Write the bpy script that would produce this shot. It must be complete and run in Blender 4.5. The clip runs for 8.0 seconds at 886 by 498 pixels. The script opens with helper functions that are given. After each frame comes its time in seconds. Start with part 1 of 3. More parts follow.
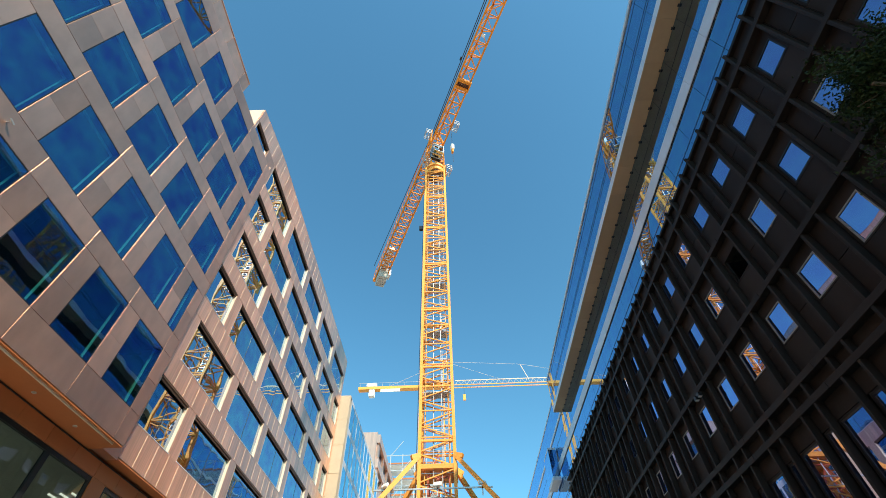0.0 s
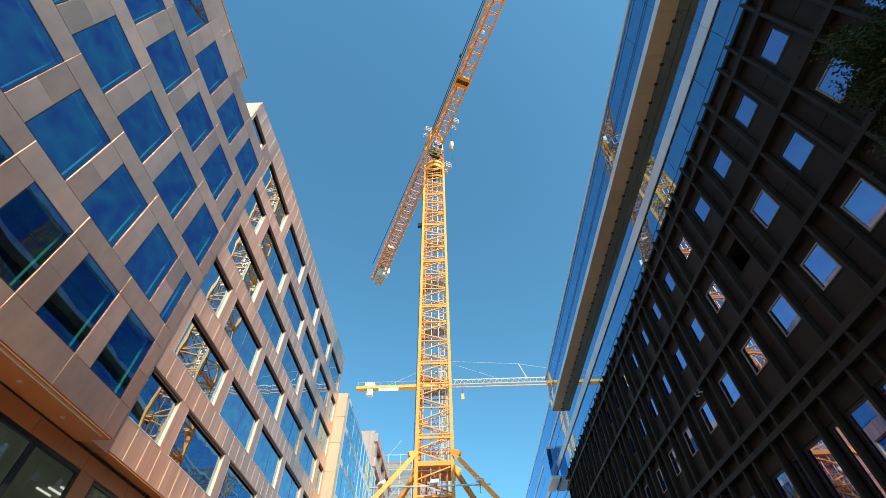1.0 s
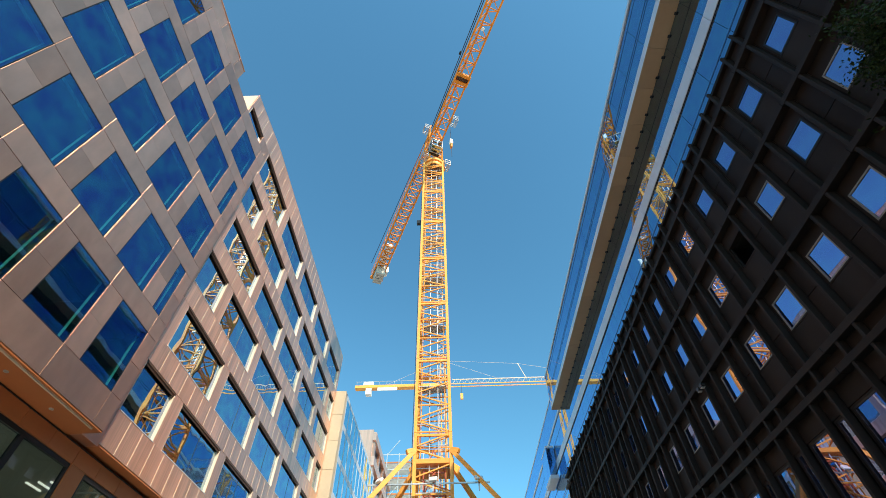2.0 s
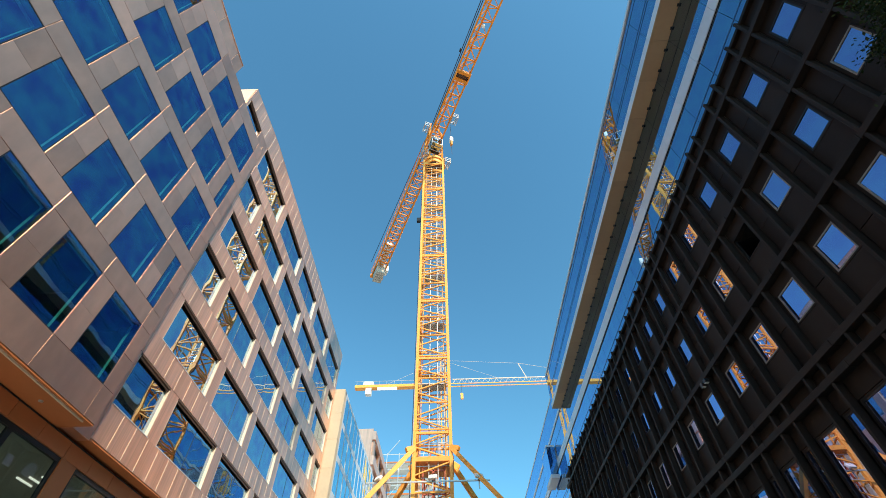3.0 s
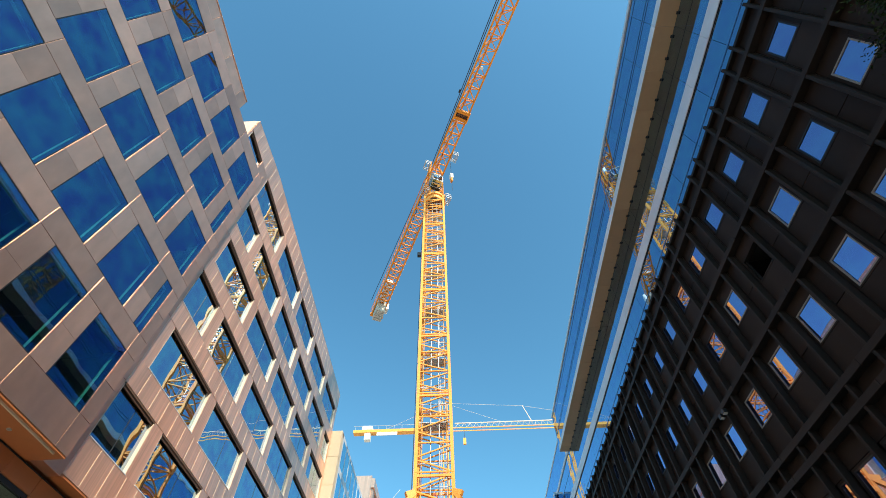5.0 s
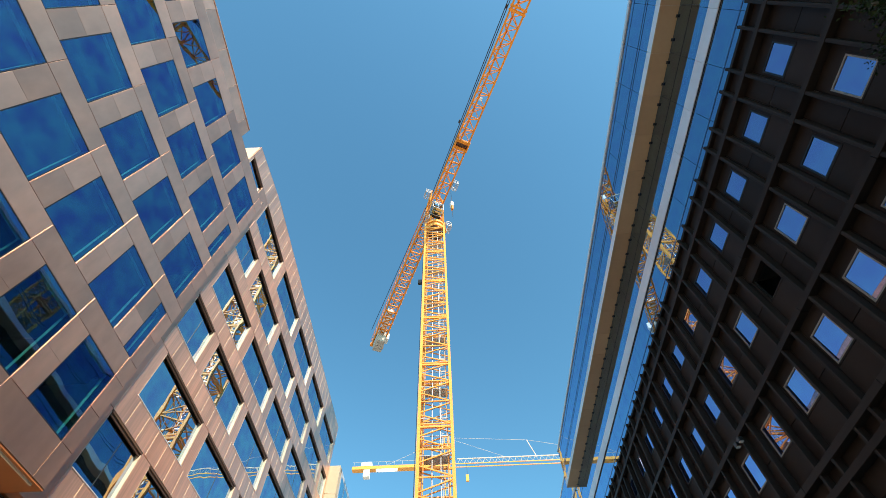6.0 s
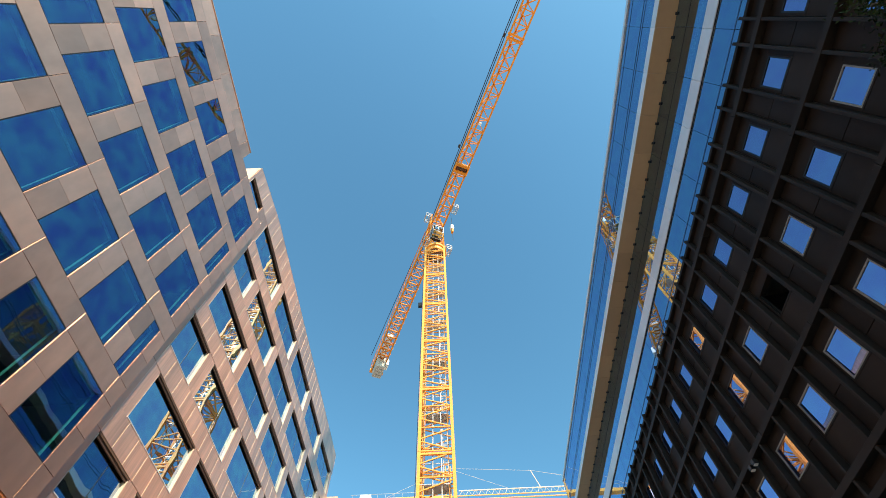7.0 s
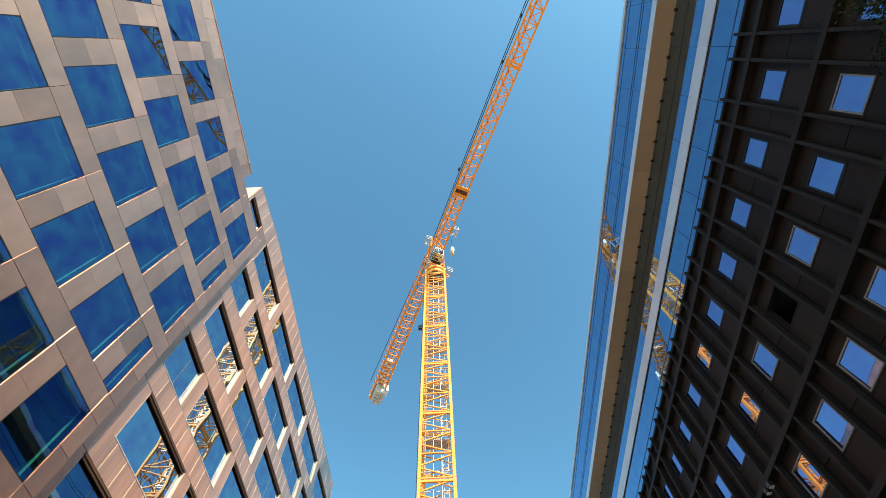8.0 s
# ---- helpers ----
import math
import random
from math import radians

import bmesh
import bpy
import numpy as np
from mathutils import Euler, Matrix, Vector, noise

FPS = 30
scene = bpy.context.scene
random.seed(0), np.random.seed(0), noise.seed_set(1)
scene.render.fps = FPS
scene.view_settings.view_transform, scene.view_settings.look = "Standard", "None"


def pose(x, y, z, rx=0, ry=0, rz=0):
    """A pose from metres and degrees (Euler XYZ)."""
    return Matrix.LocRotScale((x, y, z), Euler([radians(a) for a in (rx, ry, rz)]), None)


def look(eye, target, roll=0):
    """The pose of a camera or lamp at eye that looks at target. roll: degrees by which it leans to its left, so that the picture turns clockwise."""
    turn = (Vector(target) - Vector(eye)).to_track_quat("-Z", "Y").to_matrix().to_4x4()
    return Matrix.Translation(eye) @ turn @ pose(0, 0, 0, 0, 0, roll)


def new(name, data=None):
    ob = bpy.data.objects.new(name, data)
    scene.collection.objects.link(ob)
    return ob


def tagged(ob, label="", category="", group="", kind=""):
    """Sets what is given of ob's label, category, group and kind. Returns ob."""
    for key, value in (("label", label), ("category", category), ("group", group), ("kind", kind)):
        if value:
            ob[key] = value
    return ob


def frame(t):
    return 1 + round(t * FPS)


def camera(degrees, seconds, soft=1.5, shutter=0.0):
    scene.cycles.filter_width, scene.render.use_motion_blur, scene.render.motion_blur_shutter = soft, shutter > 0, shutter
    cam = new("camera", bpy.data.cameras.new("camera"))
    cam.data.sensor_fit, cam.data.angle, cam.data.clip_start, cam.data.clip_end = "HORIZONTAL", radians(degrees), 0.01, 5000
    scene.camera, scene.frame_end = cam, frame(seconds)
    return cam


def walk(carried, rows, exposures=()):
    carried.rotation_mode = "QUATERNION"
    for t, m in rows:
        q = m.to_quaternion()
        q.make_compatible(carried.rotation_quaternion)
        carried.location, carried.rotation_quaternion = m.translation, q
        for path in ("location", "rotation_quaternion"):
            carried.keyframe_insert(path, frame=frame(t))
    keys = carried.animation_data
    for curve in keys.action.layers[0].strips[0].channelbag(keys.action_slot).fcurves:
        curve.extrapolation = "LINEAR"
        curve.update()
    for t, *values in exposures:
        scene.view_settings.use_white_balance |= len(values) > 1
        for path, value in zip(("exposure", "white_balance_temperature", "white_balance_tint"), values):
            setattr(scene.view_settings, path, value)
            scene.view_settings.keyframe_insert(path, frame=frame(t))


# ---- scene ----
cam = camera(91.0, 8.0, soft=0.9)
PATH = [
    (0, (0.124, -0.031, 1.823), (0.104, 1.284, 3.33), -1.5),
    (0.5, (0.142, 0.232, 1.801), (0.125, 1.546, 3.308), -1.5),
    (1, (0.178, 0.49, 1.796), (0.162, 1.804, 3.304), -1.4),
    (1.5, (0.181, 0.75, 1.79), (0.168, 2.063, 3.299), -1.4),
    (3, (0.2, 1.55, 1.794), (0.186, 2.86, 3.305), -1.3),
    (3.5, (0.211, 1.809, 1.745), (0.196, 3.111, 3.263), -1.3),
    (4, (0.214, 2.076, 1.708), (0.199, 3.349, 3.25), -1.5),
    (4.5, (0.194, 2.356, 1.704), (0.181, 3.577, 3.288), -1.6),
    (6, (0.16, 3.228, 1.79), (0.15, 4.272, 3.496), -2.0),
    (6.5, (0.144, 3.523, 1.79), (0.137, 4.515, 3.527), -2.3),
    (7, (0.141, 3.811, 1.812), (0.135, 4.751, 3.578), -2.4),
    (7.5, (0.138, 4.124, 1.809), (0.133, 5.009, 3.602), -2.6),
    (8, (0.128, 4.42, 1.825), (0.126, 5.254, 3.642), -2.8),
]
walk(cam, [(t, look(eye, target, roll)) for t, eye, target, roll in PATH],
     exposures=[(0.0, 0.68, 6450, 6), (4.0, 0.72, 6450, 6), (8.0, 0.93, 7000, 9)])

# ---- world and sun ----
SUN_AZ, SUN_EL = radians(146.5), radians(40.0)
world = bpy.data.worlds.new("sky")
scene.world = world
world.use_nodes = True
wn = world.node_tree
sky = wn.nodes.new("ShaderNodeTexSky")
sky.sky_type, sky.sun_disc = 'NISHITA', False
sky.sun_elevation, sky.sun_rotation = SUN_EL, SUN_AZ
sky.air_density, sky.dust_density, sky.ozone_density = 1.0, 0.9, 0.7
tint = wn.nodes.new("ShaderNodeVectorMath")
tint.operation = 'MULTIPLY'
tint.inputs[1].default_value = (0.515, 0.98, 1.03)
wn.links.new(sky.outputs[0], tint.inputs[0])
wn.links.new(tint.outputs[0], wn.nodes["Background"].inputs[0])
wn.nodes["Background"].inputs[1].default_value = 0.15
sun = new("sun", bpy.data.lights.new("sun", 'SUN'))
sun.data.energy, sun.data.angle, sun.data.color = 4.2, radians(0.53), (1.0, 0.86, 0.68)
sun_way = Vector((math.sin(SUN_AZ) * math.cos(SUN_EL), math.cos(SUN_AZ) * math.cos(SUN_EL), math.sin(SUN_EL)))
sun.matrix_world = look(sun_way * 200, (0, 0, 0))


# ---- materials ----
def material(name, colour, rough=0.5, metal=0.0, grain=8.0, vary=0.12, bump=0.08, stretch=(1, 1, 1), per_piece=0.0, wear=0.5, spec=0.5):
    """A painted, metal or mineral surface with broad stains, fine grain and relief."""
    m = bpy.data.materials.new(name)
    m.use_nodes = True
    n, ln = m.node_tree.nodes, m.node_tree.links
    p = n["Principled BSDF"]
    p.inputs["Metallic"].default_value = metal
    p.inputs["Specular IOR Level"].default_value = spec
    tc = n.new("ShaderNodeTexCoord")
    mp = n.new("ShaderNodeMapping")
    mp.inputs["Scale"].default_value = stretch
    ln.new(tc.outputs["Object"], mp.inputs[0])
    info = n.new("ShaderNodeObjectInfo")
    shift = n.new("ShaderNodeVectorMath")
    shift.operation = 'ADD'
    ln.new(mp.outputs[0], shift.inputs[0])
    spread = n.new("ShaderNodeMath")
    spread.operation = 'MULTIPLY'
    spread.inputs[1].default_value = 37.0
    ln.new(info.outputs["Random"], spread.inputs[0])
    ln.new(spread.outputs[0], shift.inputs[1])
    fine, broad = n.new("ShaderNodeTexNoise"), n.new("ShaderNodeTexNoise")
    fine.inputs["Scale"].default_value, fine.inputs["Detail"].default_value = grain, 5
    broad.inputs["Scale"].default_value, broad.inputs["Detail"].default_value = wear, 3
    ln.new(shift.outputs[0], fine.inputs[0])
    ln.new(shift.outputs[0], broad.inputs[0])
    # brightness factor round one
    a = n.new("ShaderNodeMath"); a.operation = 'MULTIPLY_ADD'
    a.inputs[1].default_value, a.inputs[2].default_value = vary * 1.6, 1 - vary * 0.8
    ln.new(fine.outputs[0], a.inputs[0])
    b = n.new("ShaderNodeMath"); b.operation = 'MULTIPLY_ADD'
    b.inputs[1].default_value, b.inputs[2].default_value = vary * 2.0, 1 - vary
    ln.new(broad.outputs[0], b.inputs[0])
    c = n.new("ShaderNodeMath"); c.operation = 'MULTIPLY'
    ln.new(a.outputs[0], c.inputs[0]); ln.new(b.outputs[0], c.inputs[1])
    d = n.new("ShaderNodeMath"); d.operation = 'MULTIPLY_ADD'
    d.inputs[1].default_value, d.inputs[2].default_value = 2 * per_piece, 1 - per_piece
    ln.new(info.outputs["Random"], d.inputs[0])
    e = n.new("ShaderNodeMath"); e.operation = 'MULTIPLY'
    ln.new(c.outputs[0], e.inputs[0]); ln.new(d.outputs[0], e.inputs[1])
    mix = n.new("ShaderNodeVectorMath"); mix.operation = 'SCALE'
    mix.inputs[0].default_value = colour
    ln.new(e.outputs[0], mix.inputs["Scale"])
    ln.new(mix.outputs[0], p.inputs["Base Color"])
    r = n.new("ShaderNodeMath"); r.operation = 'MULTIPLY_ADD'
    r.inputs[1].default_value, r.inputs[2].default_value = 0.25, rough - 0.125
    ln.new(broad.outputs[0], r.inputs[0])
    ln.new(r.outputs[0], p.inputs["Roughness"])
    if bump:
        bp = n.new("ShaderNodeBump")
        bp.inputs["Strength"].default_value, bp.inputs["Distance"].default_value = bump, 0.02
        ln.new(fine.outputs[0], bp.inputs["Height"])
        ln.new(bp.outputs[0], p.inputs["Normal"])
    return m


def glazing(name, tint, base, wave=0.02, mirror=(0.8, 0.92, 1.0), mottle=0.0, rise=4.0):
    """A flat coated pane: tinted where one looks through, glossy by Fresnel (base: straight on), faintly wavy."""
    m = bpy.data.materials.new(name)
    m.use_nodes = True
    n, ln = m.node_tree.nodes, m.node_tree.links
    n.remove(n["Principled BSDF"])
    out = n["Material Output"]
    clear, gloss, mix, lw = n.new("ShaderNodeBsdfTransparent"), n.new("ShaderNodeBsdfGlossy"), n.new("ShaderNodeMixShader"), n.new("ShaderNodeLayerWeight")
    clear.inputs[0].default_value = (*tint, 1)
    gloss.inputs["Color"].default_value = (*mirror, 1)
    gloss.inputs["Roughness"].default_value = 0.008
    lw.inputs["Blend"].default_value = 0.5
    power, fac = n.new("ShaderNodeMath"), n.new("ShaderNodeMath")
    power.operation, fac.operation = 'POWER', 'MULTIPLY_ADD'
    power.inputs[1].default_value = rise
    fac.inputs[1].default_value, fac.inputs[2].default_value = 1 - base, base
    ln.new(lw.outputs["Facing"], power.inputs[0]); ln.new(power.outputs[0], fac.inputs[0])
    geo, info = n.new("ShaderNodeTexCoord"), n.new("ShaderNodeObjectInfo")
    add = n.new("ShaderNodeVectorMath"); add.operation = 'ADD'
    far = n.new("ShaderNodeMath"); far.operation = 'MULTIPLY'; far.inputs[1].default_value = 50.0
    ln.new(info.outputs["Random"], far.inputs[0])
    ln.new(geo.outputs["Object"], add.inputs[0]); ln.new(far.outputs[0], add.inputs[1])
    wob, bp = n.new("ShaderNodeTexNoise"), n.new("ShaderNodeBump")
    wob.inputs["Scale"].default_value, wob.inputs["Detail"].default_value = 0.6, 1.0
    bp.inputs["Strength"].default_value, bp.inputs["Distance"].default_value = 1.0, wave
    ln.new(add.outputs[0], wob.inputs[0]); ln.new(wob.outputs[0], bp.inputs["Height"])
    ln.new(bp.outputs[0], gloss.inputs["Normal"])
    if mottle:
        # mirror colour shifts towards a darker violet blue in broad soft patches
        blot, ramp = n.new("ShaderNodeTexNoise"), n.new("ShaderNodeMix")
        blot.inputs["Scale"].default_value, blot.inputs["Detail"].default_value = 1.5, 3.0
        ln.new(add.outputs[0], blot.inputs[0])
        ramp.data_type = 'RGBA'
        span = n.new("ShaderNodeMapRange")
        span.inputs[1].default_value, span.inputs[2].default_value = 0.35, 0.68
        ln.new(blot.outputs[0], span.inputs[0])
        ln.new(span.outputs[0], ramp.inputs["Factor"])
        ramp.inputs["A"].default_value = (mirror[0], mirror[1] * (1 + mottle * 0.3), mirror[2], 1)
        ramp.inputs["B"].default_value = (mirror[0] * (1 - mottle * 0.4), mirror[1] * (1 - mottle), mirror[2] * (1 - mottle * 0.25), 1)
        ln.new(ramp.outputs["Result"], gloss.inputs["Color"])
    ln.new(fac.outputs[0], mix.inputs[0]); ln.new(clear.outputs[0], mix.inputs[1]); ln.new(gloss.outputs[0], mix.inputs[2])
    ln.new(mix.outputs[0], out.inputs[0])
    return m


BRONZE = material("bronze_sheet", (0.70, 0.39, 0.27), 0.34, 0.85, 2.2, 0.20, 0.05, (1, 1, 0.5), 0.17, 0.45)
RIBBED = material("ribbed_bronze_sheet", (0.80, 0.48, 0.35), 0.34, 0.75, 3.0, 0.36, 0.12, (4, 4, 0.08), 0.05, 0.35)
COPPER = material("copper_sheet", (0.46, 0.155, 0.055), 0.45, 0.1, 2.5, 0.10, 0.03, (1, 1, 1), 0.08, 0.5)
TAN = material("tan_stone", (0.52, 0.42, 0.30), 0.6, 0.0, 4.0, 0.08, 0.05, (1, 1, 1), 0.05, 0.5)
MULLION = material("blue_grey_mullion", (0.60, 0.62, 0.66), 0.4, 0.2, 4.0, 0.08, 0.0)
CREAM = material("cream_sheet", (0.70, 0.55, 0.42), 0.5, 0.0, 4.0, 0.06, 0.03, (1, 1, 1), 0.04, 0.6)
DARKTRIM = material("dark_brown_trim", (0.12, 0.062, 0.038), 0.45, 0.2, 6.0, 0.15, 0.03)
FRAME = material("dark_frame", (0.025, 0.027, 0.03), 0.35, 0.4, 8.0, 0.1, 0.0)
BLACK = material("black_sheet", (0.0245, 0.0190, 0.0165), 0.55, 0.0, 3.0, 0.20, 0.04, (1, 1, 1), 0.2, 0.5, 0.12)
BLACKBAR = material("black_fin_paint", (0.0245, 0.0195, 0.0175), 0.55, 0.0, 4.0, 0.16, 0.03, (1, 1, 1), 0.12, 0.5, 0.12)
PALE = material("pale_window_frame", (0.24, 0.235, 0.22), 0.4, 0.0, 6.0, 0.08, 0.02)
ALU = material("aluminium_fascia", (0.66, 0.65, 0.68), 0.42, 0.2, 3.0, 0.08, 0.03, (1, 1, 1), 0.06, 0.5)
SOFFIT = material("tan_soffit", (0.46, 0.31, 0.175), 0.55, 0.0, 3.0, 0.08, 0.03, (1, 1, 1), 0.06, 0.4)
BLUERAIL = material("dark_blue_rail", (0.06, 0.14, 0.30), 0.3, 0.3, 3.0, 0.12, 0.0)
YELLOW = material("yellow_crane_paint", (0.93, 0.405, 0.085), 0.45, 0.0, 2.0, 0.12, 0.04, (1, 1, 1), 0.06, 0.3, 0.3)
# the crane's yellow again, with the shade on jib and head put into the colour
YELLOW_SHADED = material("shaded_yellow_crane_paint", (0.76, 0.265, 0.035), 0.5, 0.0, 2.0, 0.14, 0.04, (1, 1, 1), 0.08, 0.3, 0.2)
STEEL = material("galvanised_steel", (0.50, 0.50, 0.50), 0.4, 0.6, 5.0, 0.15, 0.05)
CABLE = material("dark_cable", (0.03, 0.03, 0.035), 0.5, 0.3, 5.0, 0.1, 0.0)
CONCRETE = material("concrete", (0.42, 0.40, 0.37), 0.8, 0.0, 5.0, 0.16, 0.2, (1, 1, 1), 0.05, 0.4)
WHITE = material("white_paint", (0.78, 0.77, 0.74), 0.45, 0.0, 4.0, 0.08, 0.03)
RED = material("red_primer", (0.45, 0.10, 0.05), 0.5, 0.0, 4.0, 0.12, 0.03)
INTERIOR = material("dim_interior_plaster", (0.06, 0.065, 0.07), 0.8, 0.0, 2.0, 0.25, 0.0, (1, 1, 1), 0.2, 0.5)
REVEAL = material("sunlit_reveal", (0.82, 0.84, 0.78), 0.6, 0.0, 3.0, 0.06, 0.0)
SHOPWALL = material("pale_shop_interior", (0.45, 0.43, 0.38), 0.8, 0.0, 2.0, 0.15, 0.0, (1, 1, 1), 0.1, 0.5)
PAVING = material("grey_paving", (0.43, 0.38, 0.32), 0.8, 0.0, 6.0, 0.18, 0.15, (1, 1, 1), 0.06, 0.15)
LEAF = material("leaf_green", (0.016, 0.031, 0.006), 0.65, 0.0, 6.0, 0.25, 0.0, (1, 1, 1), 0.0, 1.0, 0.2)
BARK = material("bark", (0.10, 0.075, 0.05), 0.85, 0.0, 12.0, 0.3, 0.5)
GLASS_BLUE = glazing("blue_coated_glass", (0.46, 0.78, 0.76), 0.21, 0.006, (0.38, 0.58, 0.96), 0.45)
GLASS_FAR = glazing("blue_window_glass", (0.25, 0.42, 0.50), 0.48, 0.007, (0.66, 0.86, 1.0), 0.22)
GLASS_DARK = glazing("dark_blue_glass", (0.25, 0.36, 0.42), 0.54, 0.004, (0.58, 0.60, 0.95), 0.12)
GLASS_SKY = glazing("pale_blue_coated_glass", (0.20, 0.30, 0.42), 0.24, 0.003, (0.46, 0.68, 0.94), 0.12, 1.5)
GLASS_CYAN = glazing("cyan_coated_glass", (0.20, 0.34, 0.42), 0.72, 0.005, (0.60, 0.92, 1.0), 0.15)
GLASS_CLEAR = glazing("clear_glass", (0.75, 0.82, 0.82), 0.08, 0.01)


# ---- mesh helpers ----
def part(name, bm, mat, parent, label=""):
    me = bpy.data.meshes.new(name)
    bm.to_mesh(me)
    bm.free()
    me.materials.append(mat)
    ob = new(name, me)
    ob.parent = parent
    if label:
        ob["label"] = label
    return ob


BOXES = {}


def box_mesh(name, sx, sy, sz, mat, bevel=0.0):
    """A shared box mesh, centred; with a small chamfer where bevel is given."""
    key = (name, round(sx, 3), round(sy, 3), round(sz, 3), mat.name, bevel)
    if key not in BOXES:
        bm = bmesh.new()
        bmesh.ops.create_cube(bm, size=1.0, matrix=Matrix.Diagonal((sx, sy, sz, 1)))
        if bevel:
            bmesh.ops.bevel(bm, geom=bm.edges[:], offset=bevel, segments=1, affect='EDGES')
        me = bpy.data.meshes.new(name)
        bm.to_mesh(me)
        bm.free()
        me.materials.append(mat)
        BOXES[key] = me
    return BOXES[key]


def put(name, lo, hi, mat, parent=None, bevel=0.0, label=""):
    """A box from corner to corner, as one object on shared mesh data, in its parent's space."""
    s = [max(b - a, 0.001) for a, b in zip(lo, hi)]
    ob = new(name, box_mesh(name, *s, mat, bevel))
    ob.location = [(a + b) / 2 for a, b in zip(lo, hi)]
    if parent is not None:
        ob.parent = parent
        if parent.type == 'MESH':
            ob.matrix_parent_inverse = Matrix.Translation(parent.location).inverted()
    if label:
        ob["label"] = label
    return ob


def add_box(bm, lo, hi):
    c = [(a + b) / 2 for a, b in zip(lo, hi)]
    bmesh.ops.create_cube(bm, size=1.0, matrix=Matrix.Translation(c) @ Matrix.Diagonal((*[b - a for a, b in zip(lo, hi)], 1)))


def bars(name, segs, mat, parent, label="", sides=4):
    """Straight bars (a, b, radius), as one joined mesh."""
    vs, fs = [], []
    for a, b, r in segs:
        a, b = Vector(a), Vector(b)
        d = (b - a).normalized()
        u = d.cross(Vector((0, 0, 1)) if abs(d.z) < 0.95 else Vector((0, 1, 0))).normalized()
        w = d.cross(u)
        k = len(vs)
        for e in (a, b):
            for i in range(sides):
                t = 2 * math.pi * (i + 0.5) / sides
                vs.append(e + r * (math.cos(t) * u + math.sin(t) * w) * (1.414 if sides == 4 else 1))
        for i in range(sides):
            j = (i + 1) % sides
            fs.append((k + i, k + j, k + sides + j, k + sides + i))
        fs.append(tuple(k + i for i in reversed(range(sides))))
        fs.append(tuple(k + sides + i for i in range(sides)))
    me = bpy.data.meshes.new(name)
    me.from_pydata(vs, [], fs)
    me.update()
    me.materials.append(mat)
    ob = new(name, me)
    ob.parent = parent
    if label:
        ob["label"] = label
    return ob


def each_bar(name, segs, mat, parent):
    """The same bars, each an object of its own."""
    for g in segs:
        bars(name, [g], mat, parent)


def thing(name, label, category, group="", kind="", at=(0, 0, 0), turn=0.0):
    ob = new(name)
    ob.matrix_world = pose(*at, 0, 0, turn)
    return tagged(ob, label, category, group, kind)


# ---- ground ----
bm = bmesh.new()
bmesh.ops.create_grid(bm, x_segments=60, y_segments=60, size=1500)
ground = part("ground", bm, PAVING, None)
tagged(ground, "grey paved street between the buildings", "ground", "", "structure")


# ---- bronze office building with flush staggered windows ----
def flush_window(b, y0, y1, z0, z1):
    """A flush pane over a reveal with a pale sunlit band painted in, in a thin dark frame."""
    d, m, f = 0.40, 0.29, 0.03
    bm = bmesh.new()
    add_box(bm, (-m, y0 - 0.02, z0 - 0.03), (-0.03, y0 + 0.02, z1 + 0.03))
    add_box(bm, (-m, y1 - 0.02, z0 - 0.03), (-0.03, y1 + 0.02, z1 + 0.03))
    add_box(bm, (-m, y0 + 0.02, z1 - 0.02), (-0.03, y1 - 0.02, z1 + 0.03))
    add_box(bm, (-m, y0 + 0.02, z0 - 0.03), (-0.03, y1 - 0.02, z0 + 0.02))
    w = part("window", bm, FRAME, b)
    # narrow pale band: the sunlit strip on the jamb, put into the lining's colour
    bm = bmesh.new()
    add_box(bm, (-d, y0 - 0.02, z0 - 0.03), (-m, y0 + 0.03, z1 + 0.03))
    add_box(bm, (-d, y1 - 0.03, z0 - 0.03), (-m, y1 + 0.02, z1 + 0.03))
    add_box(bm, (-d, y0 + 0.03, z1 - 0.03), (-m, y1 - 0.03, z1 + 0.03))
    add_box(bm, (-d, y0 + 0.03, z0 - 0.03), (-m, y1 - 0.03, z0 + 0.03))
    part("inner_lining", bm, REVEAL, w)
    bm = bmesh.new()
    add_box(bm, (-0.05, y0, z0), (-0.007, y0 + f, z1))
    add_box(bm, (-0.05, y1 - f, z0), (-0.007, y1, z1))
    add_box(bm, (-0.05, y0 + f, z1 - f), (-0.007, y1 - f, z1))
    add_box(bm, (-0.05, y0 + f, z0), (-0.007, y1 - f, z0 + f))
    part("window_frame", bm, FRAME, w)
    p = put("pane", (-0.024, y0 + f * 0.6, z0 + f * 0.6), (-0.012, y1 - f * 0.6, z1 - f * 0.6), GLASS_BLUE, w)
    return w


NEAR_END, NEAR_START, PITCH, WIDE = 15.95, -24.0, 2.95, 2.04
ROW_Z = [10.70 + 3.66 * k for k in range(5)]
near_block = thing("office_building", "bronze metal clad office block with flush staggered blue windows", "building", at=(-12.38, 0, 0))
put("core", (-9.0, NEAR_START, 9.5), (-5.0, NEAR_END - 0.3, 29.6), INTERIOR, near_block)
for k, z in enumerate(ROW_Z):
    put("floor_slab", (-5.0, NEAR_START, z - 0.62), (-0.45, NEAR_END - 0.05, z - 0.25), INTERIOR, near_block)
put("roof", (-9.0, NEAR_START, 29.0), (-0.12, NEAR_END - 0.05, 29.5), CONCRETE, near_block)
put("end_wall", (-9.0, NEAR_END - 0.05, 9.5), (-0.1, NEAR_END, 29.9), BRONZE, near_block)
GAP = 0.020
